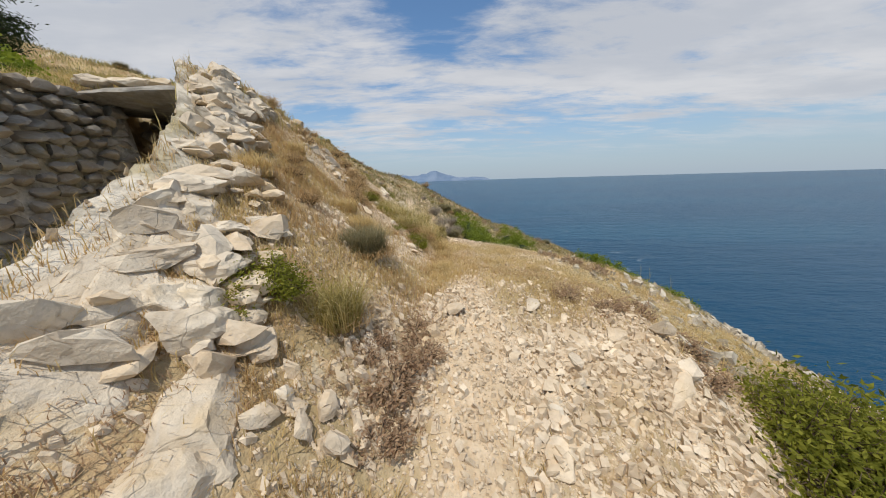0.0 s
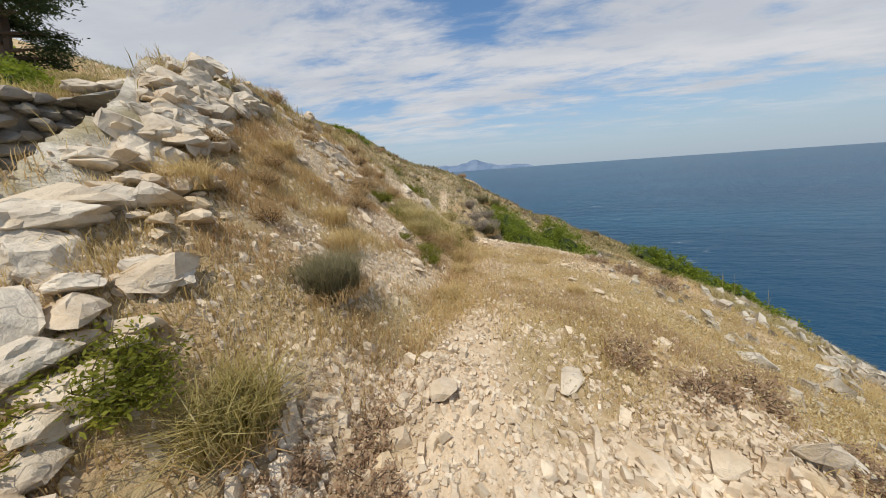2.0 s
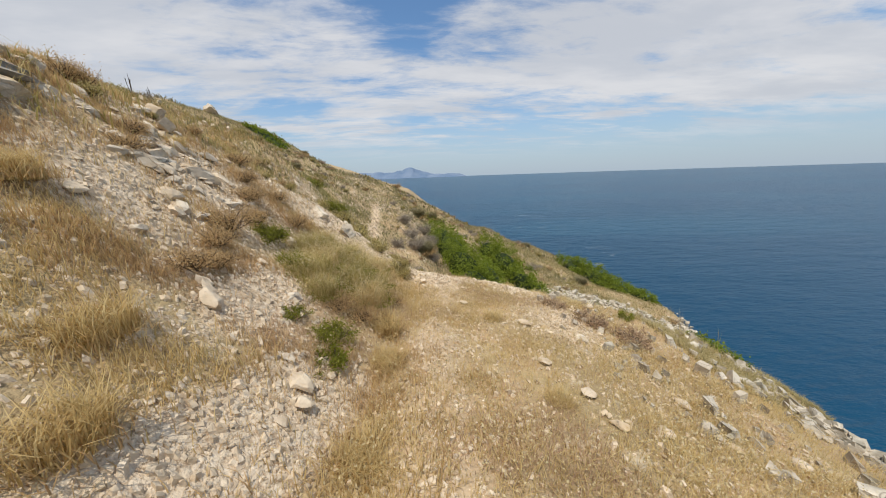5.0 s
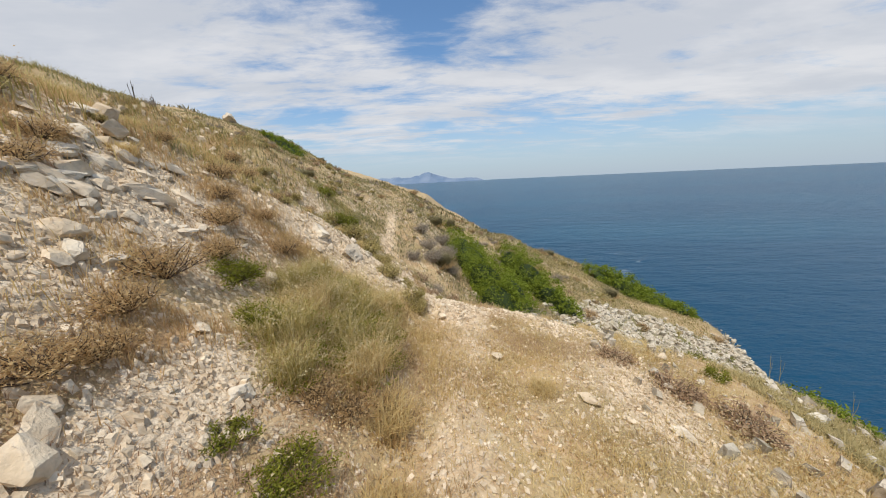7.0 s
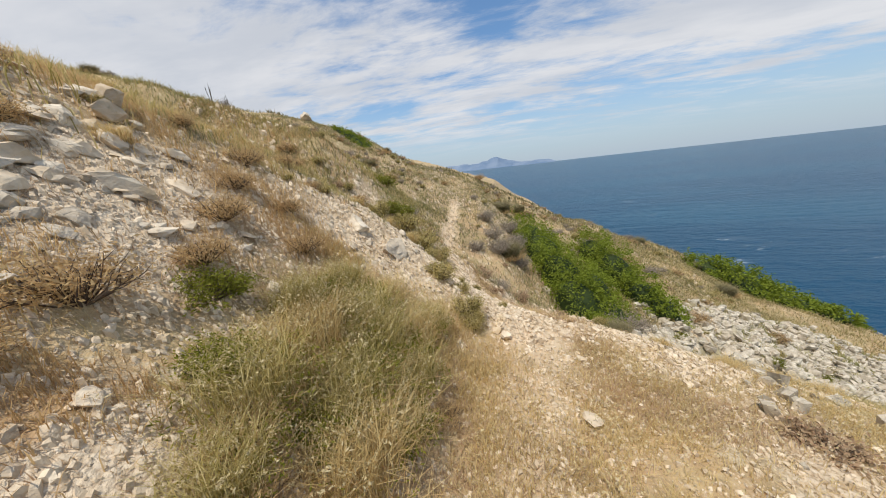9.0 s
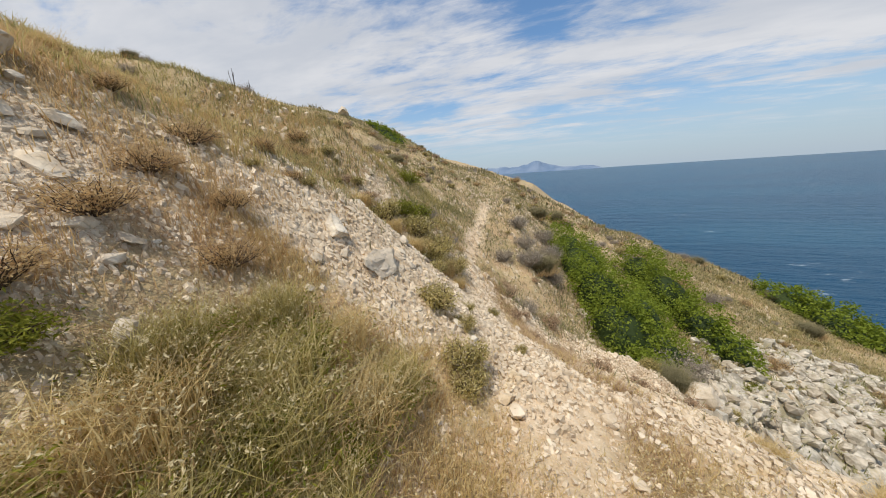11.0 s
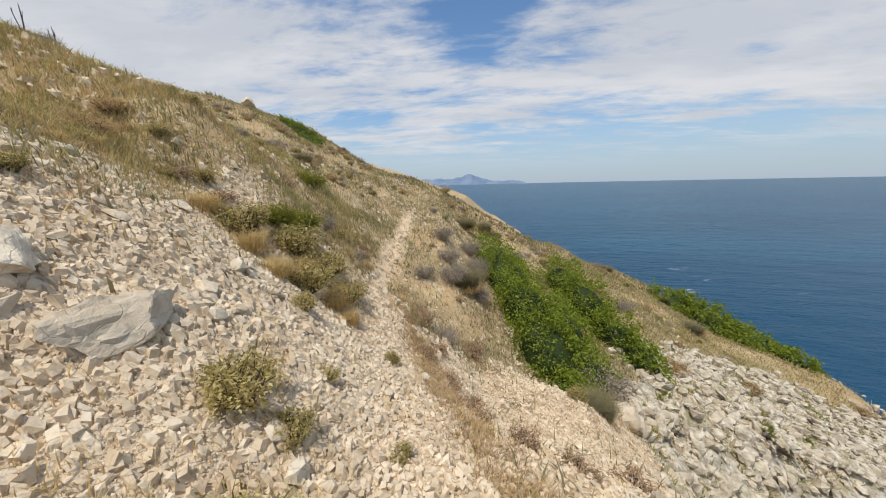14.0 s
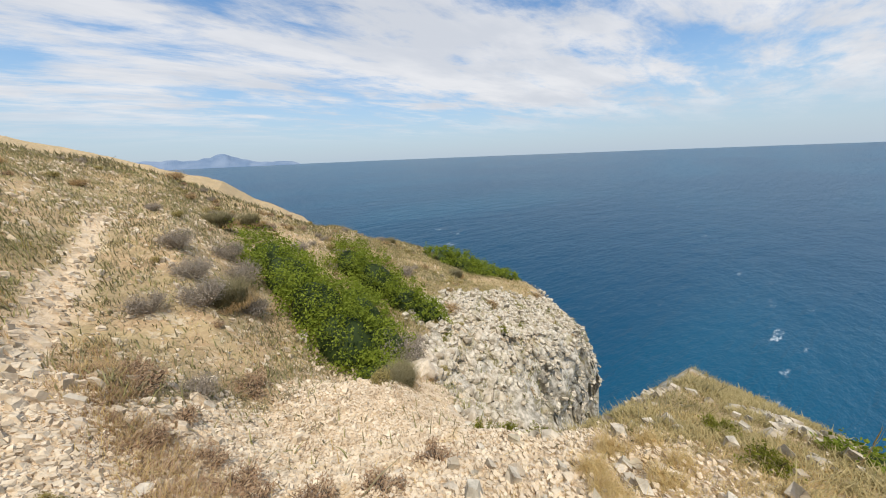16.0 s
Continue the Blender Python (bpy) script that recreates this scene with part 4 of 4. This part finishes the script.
grass("headland_grass", 70000, (-18, 18, 9, 34), lambda x, y: bare_ground(x, y) * (0.1 + tufty(x, y, 1.4, 79, -0.4, 0.5)), 0.06, 0.22, 0.018, GREY, 80, "dry olive grass on the headland slope", 0.8)
grass("headland_straw", 42000, (-18, 20, 9, 36), lambda x, y: bare_ground(x, y) * (0.1 + tufty(x, y, 1.1, 81, -0.2, 0.6)), 0.04, 0.16, 0.010, STRAW, 82, "dry straw grass on the headland slope", 0.7)
grass("far_hill_grass", 60000, (-45, 28, 30, 95), lambda x, y: 0.3 + tufty(x, y, 3.0, 83), 0.15, 0.45, 0.07, GREY, 84, "dry grass on the far hill")
grass("crest_grass", 40000, (5, 30, 17, 46), lambda x, y: np.clip(1 - 0.8 * rockiness(x, y), 0, 1) * (0.2 + tufty(x, y, 1.5, 115, -0.4, 0.4)), 0.08, 0.28, 0.03, SPURGRASS, 116, "dry grass along the crest of the headland", 0.8)
grass("russet_plants", 34000, (-2.5, 3.6, 0.2, 14), lambda x, y: np.clip(bare_ground(x, y) + 0.25 * scree(x, y) * ease(2.8 - y, 0, 0.6), 0, 1) * ease(lumps(x, y, 0.8, 85), 0.15, 0.55), 0.03, 0.09, 0.004, RUSSET, 86, "low russet dead plants", 0.9)
grass("plateau_grass", 18000, (-14, -4.6, 0.5, 9), lambda x, y: 0.15 + tufty(x, y, 0.8, 91, -0.6, 0.3), 0.08, 0.28, 0.009, OLIVE, 92, "olive grass on the ground above the ruin")
grass("upper_slope_grass", 44000, (-9, -1.4, 5.5, 16), lambda x, y: bare_ground(x, y) * (0.1 + tufty(x, y, 0.9, 93, -0.4, 0.4)), 0.05, 0.20, 0.007, BROWN, 94, "brown dry grass on the upper slope")
grass("upper_slope_olive", 30000, (-10, -1.4, 5.5, 18), lambda x, y: bare_ground(x, y) * tufty(x, y, 1.0, 95, -0.2, 0.5), 0.05, 0.2, 0.007, SCRUB, 96, "grey-olive dry grass on the upper slope", 0.6)
grass("headland_olive", 66000, (-18, 18, 11, 36), lambda x, y: bare_ground(x, y) * (0.2 + tufty(x, y, 1.3, 97, -0.4, 0.4)), 0.06, 0.22, 0.017, SCRUB, 98, "grey-olive scrub on the headland", 0.8)
grass("cliff_scrub", 24000, (4, 26, 11, 27), lambda x, y: rockiness(x, y) * tufty(x, y, 0.7, 111, -0.05, 0.35), 0.08, 0.28, 0.022, SCRUB, 112, "olive scrub in the cracks of the cliff", 0.6, True)
grass("spur_grass", 34000, (4.6, 10.6, 5.4, 11.5), lambda x, y: (1 - 0.9 * rockiness(x, y)) * (0.15 + tufty(x, y, 0.7, 113, -0.4, 0.4)), 0.04, 0.14, 0.010, SPURGRASS, 114, "grey-olive grass on the rocky spur", 0.7)
grass("ruin_weeds", 5000, (-4.4, -1.6, 1.0, 4.4), lambda x, y: sunken(x, y) * tufty(x, y, 0.6, 87), 0.06, 0.25, 0.008, OLIVE, 88, "weeds on the floor of the ruin")

rs = np.random.default_rng(90)
sp = scatter(15000, (-0.2, 4.2, 2.2, 8.5), lambda x, y: bare_ground(x, y) * (0.2 + tufty(x, y, 0.9, 71)), rs)
sz = ground(sp[:, 0], sp[:, 1]) + rs.uniform(0.05, 0.15, len(sp))
lv, lf = leaves(np.c_[sp, sz], 0.015, rs, 1.3)
tagged(new("seed_heads", mesh_of("seed_heads", lv, lf, SEED)), "pale seed heads above the dry grass", "seed heads", kind="stuff")



def verge(x, y):
    """A strip of low plants between the trail and the open rubble."""
    way = np.interp(y, [9.0, 10.2, 11.5, 12.5, 13.2, 15.1], [0.1, 0, -.2, -.46, -.57, -.66])
    return np.exp(-((off_trail(x, y) - way - 0.62) / 0.24) ** 2) * (0.1 + tufty(x, y, 0.5, 117, -0.4, 0.3))


grass("verge_plants", 9000, (-2.2, 2.4, 9.0, 15.0), verge, 0.04, 0.14, 0.007, RUSSET, 118, "russet low plants along the trail's edge", 0.8)
grass("verge_straw", 6000, (-2.2, 2.4, 9.0, 15.0), verge, 0.05, 0.16, 0.006, STRAW, 119, "straw grass along the trail's edge", 0.6)

# ================= single plants beside the trail =================
grey = grass_clump("grey_shrub", "grey-green twiggy shrub on the dry slope", 0.40, 0.46, 3000, 0.006, GREY, 1, "", 0.32)
tagged(grey, category="shrub")
plant(grey, -0.45, 2.86, 0.78)
fresh = shrub("green_shrub", "low bright green shrub beside the boulders", "shrub", 0.30, 0.24, 4200, 0.026, GREEN, 2, 40, 0.5)
plant(fresh, -0.76, 1.75)
wiry = grass_clump("wiry_grass_clump", "clump of wiry olive grass beside the trail", 0.26, 0.40, 700, 0.006, OLIVE, 3)
plant(wiry, -0.39, 1.88)
sprout = shrub("green_sprout", "small fresh green plant on stony ground", "plant", 0.18, 0.17, 1500, 0.026, GREEN, 4, 18, 0.5)
plant(sprout, -0.1, 4.6)
edge_bush = shrub("yellow_green_bush", "yellow-green leafy bush on the slope's edge", "shrub", 0.75, 0.52, 6500, 0.055, GREEN, 5, 130, 0.45, "", 0.8)
plant(edge_bush, 2.85, 1.45)
copy_at(edge_bush, 2.5, 1.1, 0.7, 1.0)
copy_at(edge_bush, 2.95, 1.85, 0.75, 3.0)
copy_at(edge_bush, 3.5, 1.9, 1.1, 2.0)
copy_at(edge_bush, 3.0, 0.7, 1.0, 4.0)
tall = grass_clump("tall_grass_clump", "tall dry olive grass clump beside the trail", 0.42, 0.50, 1000, 0.0048, OLIVE, 6, "tall grass beside the trail", 0.38, 170, 1500)
plant(tall, -0.40, 6.30)
pale = grass_clump("pale_grass_clump", "tall bleached straw grass clump beside the trail", 0.40, 0.46, 850, 0.0045, STRAW, 16, "tall grass beside the trail", 0.45, 200, 500)
plant(pale, -0.15, 5.95)
for n, (x, y, s, a) in enumerate(((-0.75, 6.0, 1.0, 1), (-0.15, 6.75, .9, 2), (-0.85, 6.6, 1.1, 3), (-0.5, 5.6, .7, 4), (-0.5, 6.9, 1.1, 5), (-0.3, 7.3, 1.0, 0), (-0.75, 7.2, 1.1, 1), (-0.25, 7.7, .8, 2), (-0.7, 7.7, .9, 3), (-1.15, 6.9, .9, 4), (-1.1, 7.5, .9, 5), (-0.05, 6.3, .7, 1))):
    copy_at((tall, tall, pale)[n % 3], x, y, s, a)
straw_clump = grass_clump("straw_grass_clump", "dry straw grass clump on the slope", 0.32, 0.34, 700, 0.006, STRAW, 7, "dry grass clumps", 0.5)
plant(straw_clump, 0.15, 5.6)
brush = shrub("brown_shrub", "withered brown shrub on the stony slope", "shrub", 0.34, 0.30, 2600, 0.028, BROWN, 8, 50, 0.6, "withered shrubs")
plant(brush, -1.45, 5.85)
for x, y, s, a in ((-1.15, 4.9, .7, 1), (-1.14, 5.1, .6, 2), (-1.7, 4.1, .6, 3), (-2.2, 7.6, .8, 4), (-2.6, 8.2, .9, 5), (-1.9, 8.0, .7, 1), (-2.9, 9.2, .8, 3), (-1.9, 3.6, .6, 2), (-2.3, 5.9, .7, 5), (-3.2, 6.4, .8, 1), (-1.6, 6.6, .8, 2), (-1.9, 7.1, .9, 3), (-1.5, 7.6, .8, 0), (-2.6, 6.3, .7, 4), (-1.3, 5.4, .7, 2), (-1.1, 3.2, .6, 1), (-1.5, 3.7, .6, 5)):
    copy_at(brush, x, y, s, a)
for x, y, s, a in ((-0.35, 6.0, .8, 1), (0.02, 6.35, .8, 2), (-0.95, 6.05, .9, 3), (-0.55, 6.95, .9, 4), (-0.75, 7.35, 1.0, 5), (-0.25, 7.15, .8, 0)):
    copy_at(fresh, x, y, s, a)
for x, y, s, a in ((-0.07, 5.55, .75, 1), (0.12, 5.75, .6, 2), (-0.3, 5.5, .7, 3), (-0.55, 5.75, .7, 4), (0.2, 6.6, .5, 5)):
    copy_at(brush, x, y, s, a)
copy_at(fresh, -1.36, 6.4, 1.0, 1.0)
copy_at(fresh, -0.17, 4.95, 0.8, 2.0)
copy_at(sprout, -0.5, 5.0, 0.8, 2.0)
chute_bush = shrub("chute_shrub", "olive shrub growing in the rubble chute", "shrub", 0.22, 0.28, 2200, 0.026, OLIVE, 9, 36, 0.6, "shrubs in the rubble")
plant(chute_bush, -0.36, 8.95, 1.3)
for x, y, s, a in ((0.12, 8.35, 1.2, 1), (0.22, 8.15, 1.0, 2), (-0.92, 10.45, 1.0, 3), (-0.05, 8.95, .8, 4), (-1.53, 12.0, 2.1, 5), (-1.4, 11.3, 1.9, 1), (-2.5, 11.5, 2.2, 2), (-2.0, 12.0, 2.3, 0), (-1.1, 11.9, 1.7, 4), (-0.2, 9.6, .6, 1), (0.55, 9.2, .5, 2), (-0.1, 11.0, .7, 3)):
    copy_at(chute_bush, x, y, s, a)
for x, y, s, a in ((-2.9, 11.3, 1.1, 1), (-2.2, 11.2, 1.2, 2), (-1.6, 10.9, 1.0, 3), (-1.2, 11.5, 1.1, 4), (-1.75, 11.7, 1.2, 5), (-0.9, 11.4, .8, 0)):
    copy_at(straw_clump, x, y, s, a)
for x, y, s, a in ((-2.25, 12.45, 1.6, 1), (-4.3, 16.5, 2.0, 2), (-2.5, 12.2, 1.3, 4)):
    copy_at(fresh, x, y, s, a)
low_brush = shrub("russet_shrub", "low russet withered plant in the rubble", "shrub", 0.26, 0.18, 1100, 0.035, RUSSET, 10, 36, 0.5, "russet plants")
plant(low_brush, 0.3, 12.4)
for x, y, s, a in ((-0.1, 13.1, 1.3, 1), (0.6, 11.6, 1.0, 2), (0.9, 10.9, 1.1, 3), (1.5, 10.0, 1.0, 4), (2.0, 9.9, .9, 5), (2.6, 10.1, 1.0, 0), (0.1, 11.9, 1.1, 3), (-0.35, 13.6, 1.2, 2), (1.1, 10.5, .9, 1), (3.2, 6.5, 1.2, 2), (3.6, 6.1, 1.3, 1), (2.9, 7.1, 1.0, 5), (0.15, 1.9, .9, 2), (0.0, 1.3, .8, 3), (0.02, 1.62, 1.0, 1), (-0.15, 1.8, .7, 4), (0.1, 2.15, .7, 0), (1.9, 2.6, .8, 3), (2.35, 2.0, .8, 5), (1.6, 2.9, .8, 1), (2.2, 2.7, .9, 1), (2.5, 2.4, .8, 4)):
    copy_at(low_brush, x, y, s, a)
for x, y, s, a in ((3.6, 9.0, .6, 1), (4.05, 9.06, .7, 2), (4.5, 8.9, .6, 3), (3.2, 8.6, .55, 4), (2.6, 8.8, .5, 5), (3.9, 8.6, .6, 2), (3.4, 8.8, .6, 0), (4.3, 8.6, .55, 1), (0.3, 4.9, .7, 1), (0.25, 3.9, .7, 2), (-0.7, 3.5, .8, 3), (-1.0, 4.0, .8, 4), (-1.5, 2.9, .9, 5), (-1.9, 4.6, .8, 1), (1.7, 4.4, .5, 2), (1.6, 6.2, .6, 3)):
    copy_at(straw_clump, x, y, s, a)
for x, y, s, a in ((4.4, 10.7, 1.4, 1), (4.0, 10.9, 1.2, 2), (4.9, 10.4, 1.4, 3), (5.0, 8.2, 1.2, 4), (5.6, 8.6, 1.2, 5), (4.2, 7.0, 1.0, 2)):
    copy_at(sprout, x, y, s, a)


# ================= large bushes of the headland =================
def cushion(name, label, lobes, count, leaf, seed, mat=None):
    """A dense wind-shaped bush: leaf clumps over several low lobes that follow the slope, round a core painted dark as
    inner shade.
    """
    rnd = np.random.default_rng(seed)
    mat = mat or LENTISK
    root = tagged(new(name), label, "bush")
    x0, y0 = lobes[0][0], lobes[0][1]
    root.location = (x0, y0, float(ground(x0, y0)))
    area = np.array([l[2] * l[2] for l in lobes])
    pts, core_v, core_f, at = [], [], [], 0
    for (x, y, rad, h), share in zip(lobes, area / area.sum()):
        n = int(count * share)
        clumps = max(30, n // 28)
        a, e = rnd.uniform(0, 2 * math.pi, clumps), np.arccos(rnd.uniform(0.0, 1, clumps))
        swell = 1 + 0.24 * lumps(a * 1.3, e * 2, 0.5, seed) + rnd.normal(0, 0.07, clumps)
        cx, cy = x + rad * np.sin(e) * np.cos(a) * swell, y + rad * np.sin(e) * np.sin(a) * swell
        cz = ground(cx, cy) + h * np.cos(e) * swell
        k = rnd.integers(0, clumps, n)
        pts.append(np.stack([cx, cy, cz], -1)[k] + rnd.normal(0, 0.10 * rad ** 0.5, (n, 3)))
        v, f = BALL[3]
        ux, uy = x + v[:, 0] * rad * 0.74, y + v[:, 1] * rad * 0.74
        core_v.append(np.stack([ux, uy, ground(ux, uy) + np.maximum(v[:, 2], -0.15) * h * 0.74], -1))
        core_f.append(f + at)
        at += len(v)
    o = np.array(root.location)
    lv, lf = leaves(np.concatenate(pts) - o, leaf, rnd, 1.7)
    part_mesh("foliage", lv, lf, mat, root)
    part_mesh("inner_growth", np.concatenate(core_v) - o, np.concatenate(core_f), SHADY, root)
    return root


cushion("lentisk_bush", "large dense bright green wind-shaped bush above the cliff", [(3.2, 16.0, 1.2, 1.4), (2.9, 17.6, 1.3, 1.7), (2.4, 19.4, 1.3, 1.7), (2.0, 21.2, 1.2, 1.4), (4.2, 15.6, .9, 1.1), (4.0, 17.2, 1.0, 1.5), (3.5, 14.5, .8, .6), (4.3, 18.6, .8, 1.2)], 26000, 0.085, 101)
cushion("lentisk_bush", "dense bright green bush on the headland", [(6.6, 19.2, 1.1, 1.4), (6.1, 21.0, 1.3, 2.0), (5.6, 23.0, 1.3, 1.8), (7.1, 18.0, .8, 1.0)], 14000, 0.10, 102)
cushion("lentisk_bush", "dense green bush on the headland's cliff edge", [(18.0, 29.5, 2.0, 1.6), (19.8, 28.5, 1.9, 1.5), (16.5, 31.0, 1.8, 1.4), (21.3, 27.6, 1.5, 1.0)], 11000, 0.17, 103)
cushion("low_green_bush", "low green bush far along the slope", [(5.2, 52, 3.0, 1.6), (8.0, 51, 2.6, 1.4), (2.5, 53, 2.4, 1.3)], 5000, 0.35, 104)
dead = shrub("dead_shrub", "dead grey leafless shrub beside the green bush", "shrub", 0.6, 0.75, 2200, 0.05, DEAD, 11, 90, 0.7, "dead grey shrubs")
plant(dead, 4.35, 14.9, 1.4)
for x, y, s, a in ((0.2, 16.4, 1.0, 1), (0.9, 18.6, 1.1, 2), (0.0, 17.6, .9, 3), (-0.6, 16.0, .7, 4), (1.1, 16.9, .8, 5), (0.6, 20.0, 1.0, 1), (-0.4, 19.0, .9, 2), (3.2, 24.5, 1.0, 3), (5.6, 25.5, 1.0, 5), (9, 24.0, 1.0, 1)):
    copy_at(dead, x, y, s, a)

# scattered shrubs of the far slope
rf = np.random.default_rng(120)
for n, (x, y) in enumerate(scatter(110, (-22, 16, 11, 42), lambda x, y: bare_ground(x, y) * (np.abs(off_trail(x, y)) > 1.0), rf)):
    src = (brush, chute_bush, dead, grey, low_brush)[n % 5]
    copy_at(src, x, y, rf.uniform(0.9, 1.7) * (0.5 if src is dead else 1.2) * (0.5 if x < -9 else 1.0), rf.uniform(0, 6))
for n, (x, y) in enumerate(scatter(260, (-14, 14, 11, 34), lambda x, y: bare_ground(x, y) * (np.abs(off_trail(x, y)) > 0.8) * ease(lumps(x, y, 2.5, 121), -0.3, 0.4), rf)):
    src = (low_brush, dead, chute_bush, brush)[n % 4]
    copy_at(src, x, y, rf.uniform(0.6, 1.2) * (0.45 if src is dead else 1.0), rf.uniform(0, 6))
for n, (x, y) in enumerate(scatter(60, (5, 22, 12, 24), lambda x, y: rockiness(x, y), rf)):
    copy_at((sprout, chute_bush, brush)[n % 3], x, y, rf.uniform(0.8, 1.8), rf.uniform(0, 6))
for n, (x, y) in enumerate(scatter(60, (-8, -2.2, 4.5, 12), lambda x, y: bare_ground(x, y), rf)):
    copy_at((brush, straw_clump, chute_bush)[n % 3], x, y, rf.uniform(0.45, 0.8), rf.uniform(0, 6))

# low green cushions up the hill and along the spur's rim
cushion("low_green_bush", "low green cushion bush on the ridge", [(-11.9, 27.6, .9, .4), (-11.1, 27.4, .9, .45), (-10.3, 27.2, .8, .35)], 2500, 0.12, 105)
cushion("low_green_bush", "low green bush beside the ruin", [(-6.6, 4.8, .6, .35), (-7.2, 5.2, .6, .4)], 2500, 0.07, 106)
cushion("low_green_bush", "low green bush on the spur's rim", [(6.45, 7.6, .3, .14), (6.6, 7.2, .28, .13)], 1500, 0.05, 107)
crag = lay("crag", BOULDERS[3], -15.4, 27.9, (1.3, 1.0, 1.0), 0.5, 0.2)
tagged(crag, "weathered limestone crag on the skyline", "rock")

# dry flower stalks on the ridge
stalk_v, stalk_f, _ = twigs(3, 0.12, 0.75, np.random.default_rng(130), 0.012, 3, 0.95)
for x, y, s in ((-8.34, 13.28, 1.0), (-8.0, 13.5, 0.8)):
    ob = tagged(new("dry_stalk", mesh_of("dry_stalk", stalk_v, stalk_f, TWIG)), "dry dark flower stalk on the ridge", "plant", "dry stalks")
    ob.matrix_world = stand(x, y, s, x)


# pale dead stalks against the sea
pale_v, pale_f, _ = twigs(1, 0.08, 0.55, np.random.default_rng(131), 0.003, 3, 0.95)
pale_me = mesh_of("pale_stalk", pale_v, pale_f, STRAW)
for x, y, s in ((6.0, 7.7, 1.5), (5.6, 7.5, 1.3), (5.9, 6.8, 1.4)):
    tagged(new("pale_stalk", pale_me), "thin pale dead flower stalk near the cliff edge", "plant", "pale stalks").matrix_world = stand(x, y, s, x * 3)


# ================= pine =================
def pine_tree(x, y, height, seed):
    rnd = np.random.default_rng(seed)
    root = tagged(new("pine_tree"), "dark green pine leaning over the hilltop", "tree")
    root.location = (x, y, float(ground(x, y)) - 0.1)
    vs, fs, at, tips = [], [], 0, []

    def limb(p, q, r0, r1):
        nonlocal at
        d = (q - p) / np.linalg.norm(q - p)
        s = np.cross(d, [0.31, 0.5, 0.2])
        s /= np.linalg.norm(s)
        t = np.cross(d, s)
        for c, w in ((p, r0), ((p + q) / 2 + rnd.normal(0, r0 * 0.6, 3), (r0 + r1) / 2), (q, r1)):
            for k in range(7):
                vs.append(c + w * (math.cos(k * 0.8976) * s + math.sin(k * 0.8976) * t))
        for ring in (0, 7):
            for k in range(7):
                j = (k + 1) % 7
                fs.append((at + ring + k, at + ring + j, at + ring + 7 + j))
                fs.append((at + ring + k, at + ring + 7 + j, at + ring + 7 + k))
        at += 21

    top = np.array([0.5, 0.2, height * 0.8])
    limb(np.zeros(3), top, height * 0.035, height * 0.015)
    for _ in range(34):
        k = rnd.uniform(0.22, 1.0)
        p, a = top * k, rnd.uniform(0, 2 * math.pi)
        q = p + np.array([math.cos(a), math.sin(a), rnd.uniform(0.1, 0.5)]) * height * rnd.uniform(0.16, 0.32)
        limb(p, q, height * 0.012, height * 0.004)
        tips += [q, (p + 2 * q) / 3, q + rnd.normal(0, height * 0.04, 3)]
    part_mesh("trunk", np.array(vs), np.array(fs), TWIG, root)
    tips = np.array(tips)
    k = rnd.integers(0, len(tips), 16000)
    lv, lf = leaves(tips[k] + rnd.normal(0, height * 0.045, (16000, 3)) * [1, 1, 0.5], height * 0.04, rnd, 5)
    part_mesh("crown", lv, lf, PINE, root)


pine_tree(-11.3, 7.6, 3.6, 141)
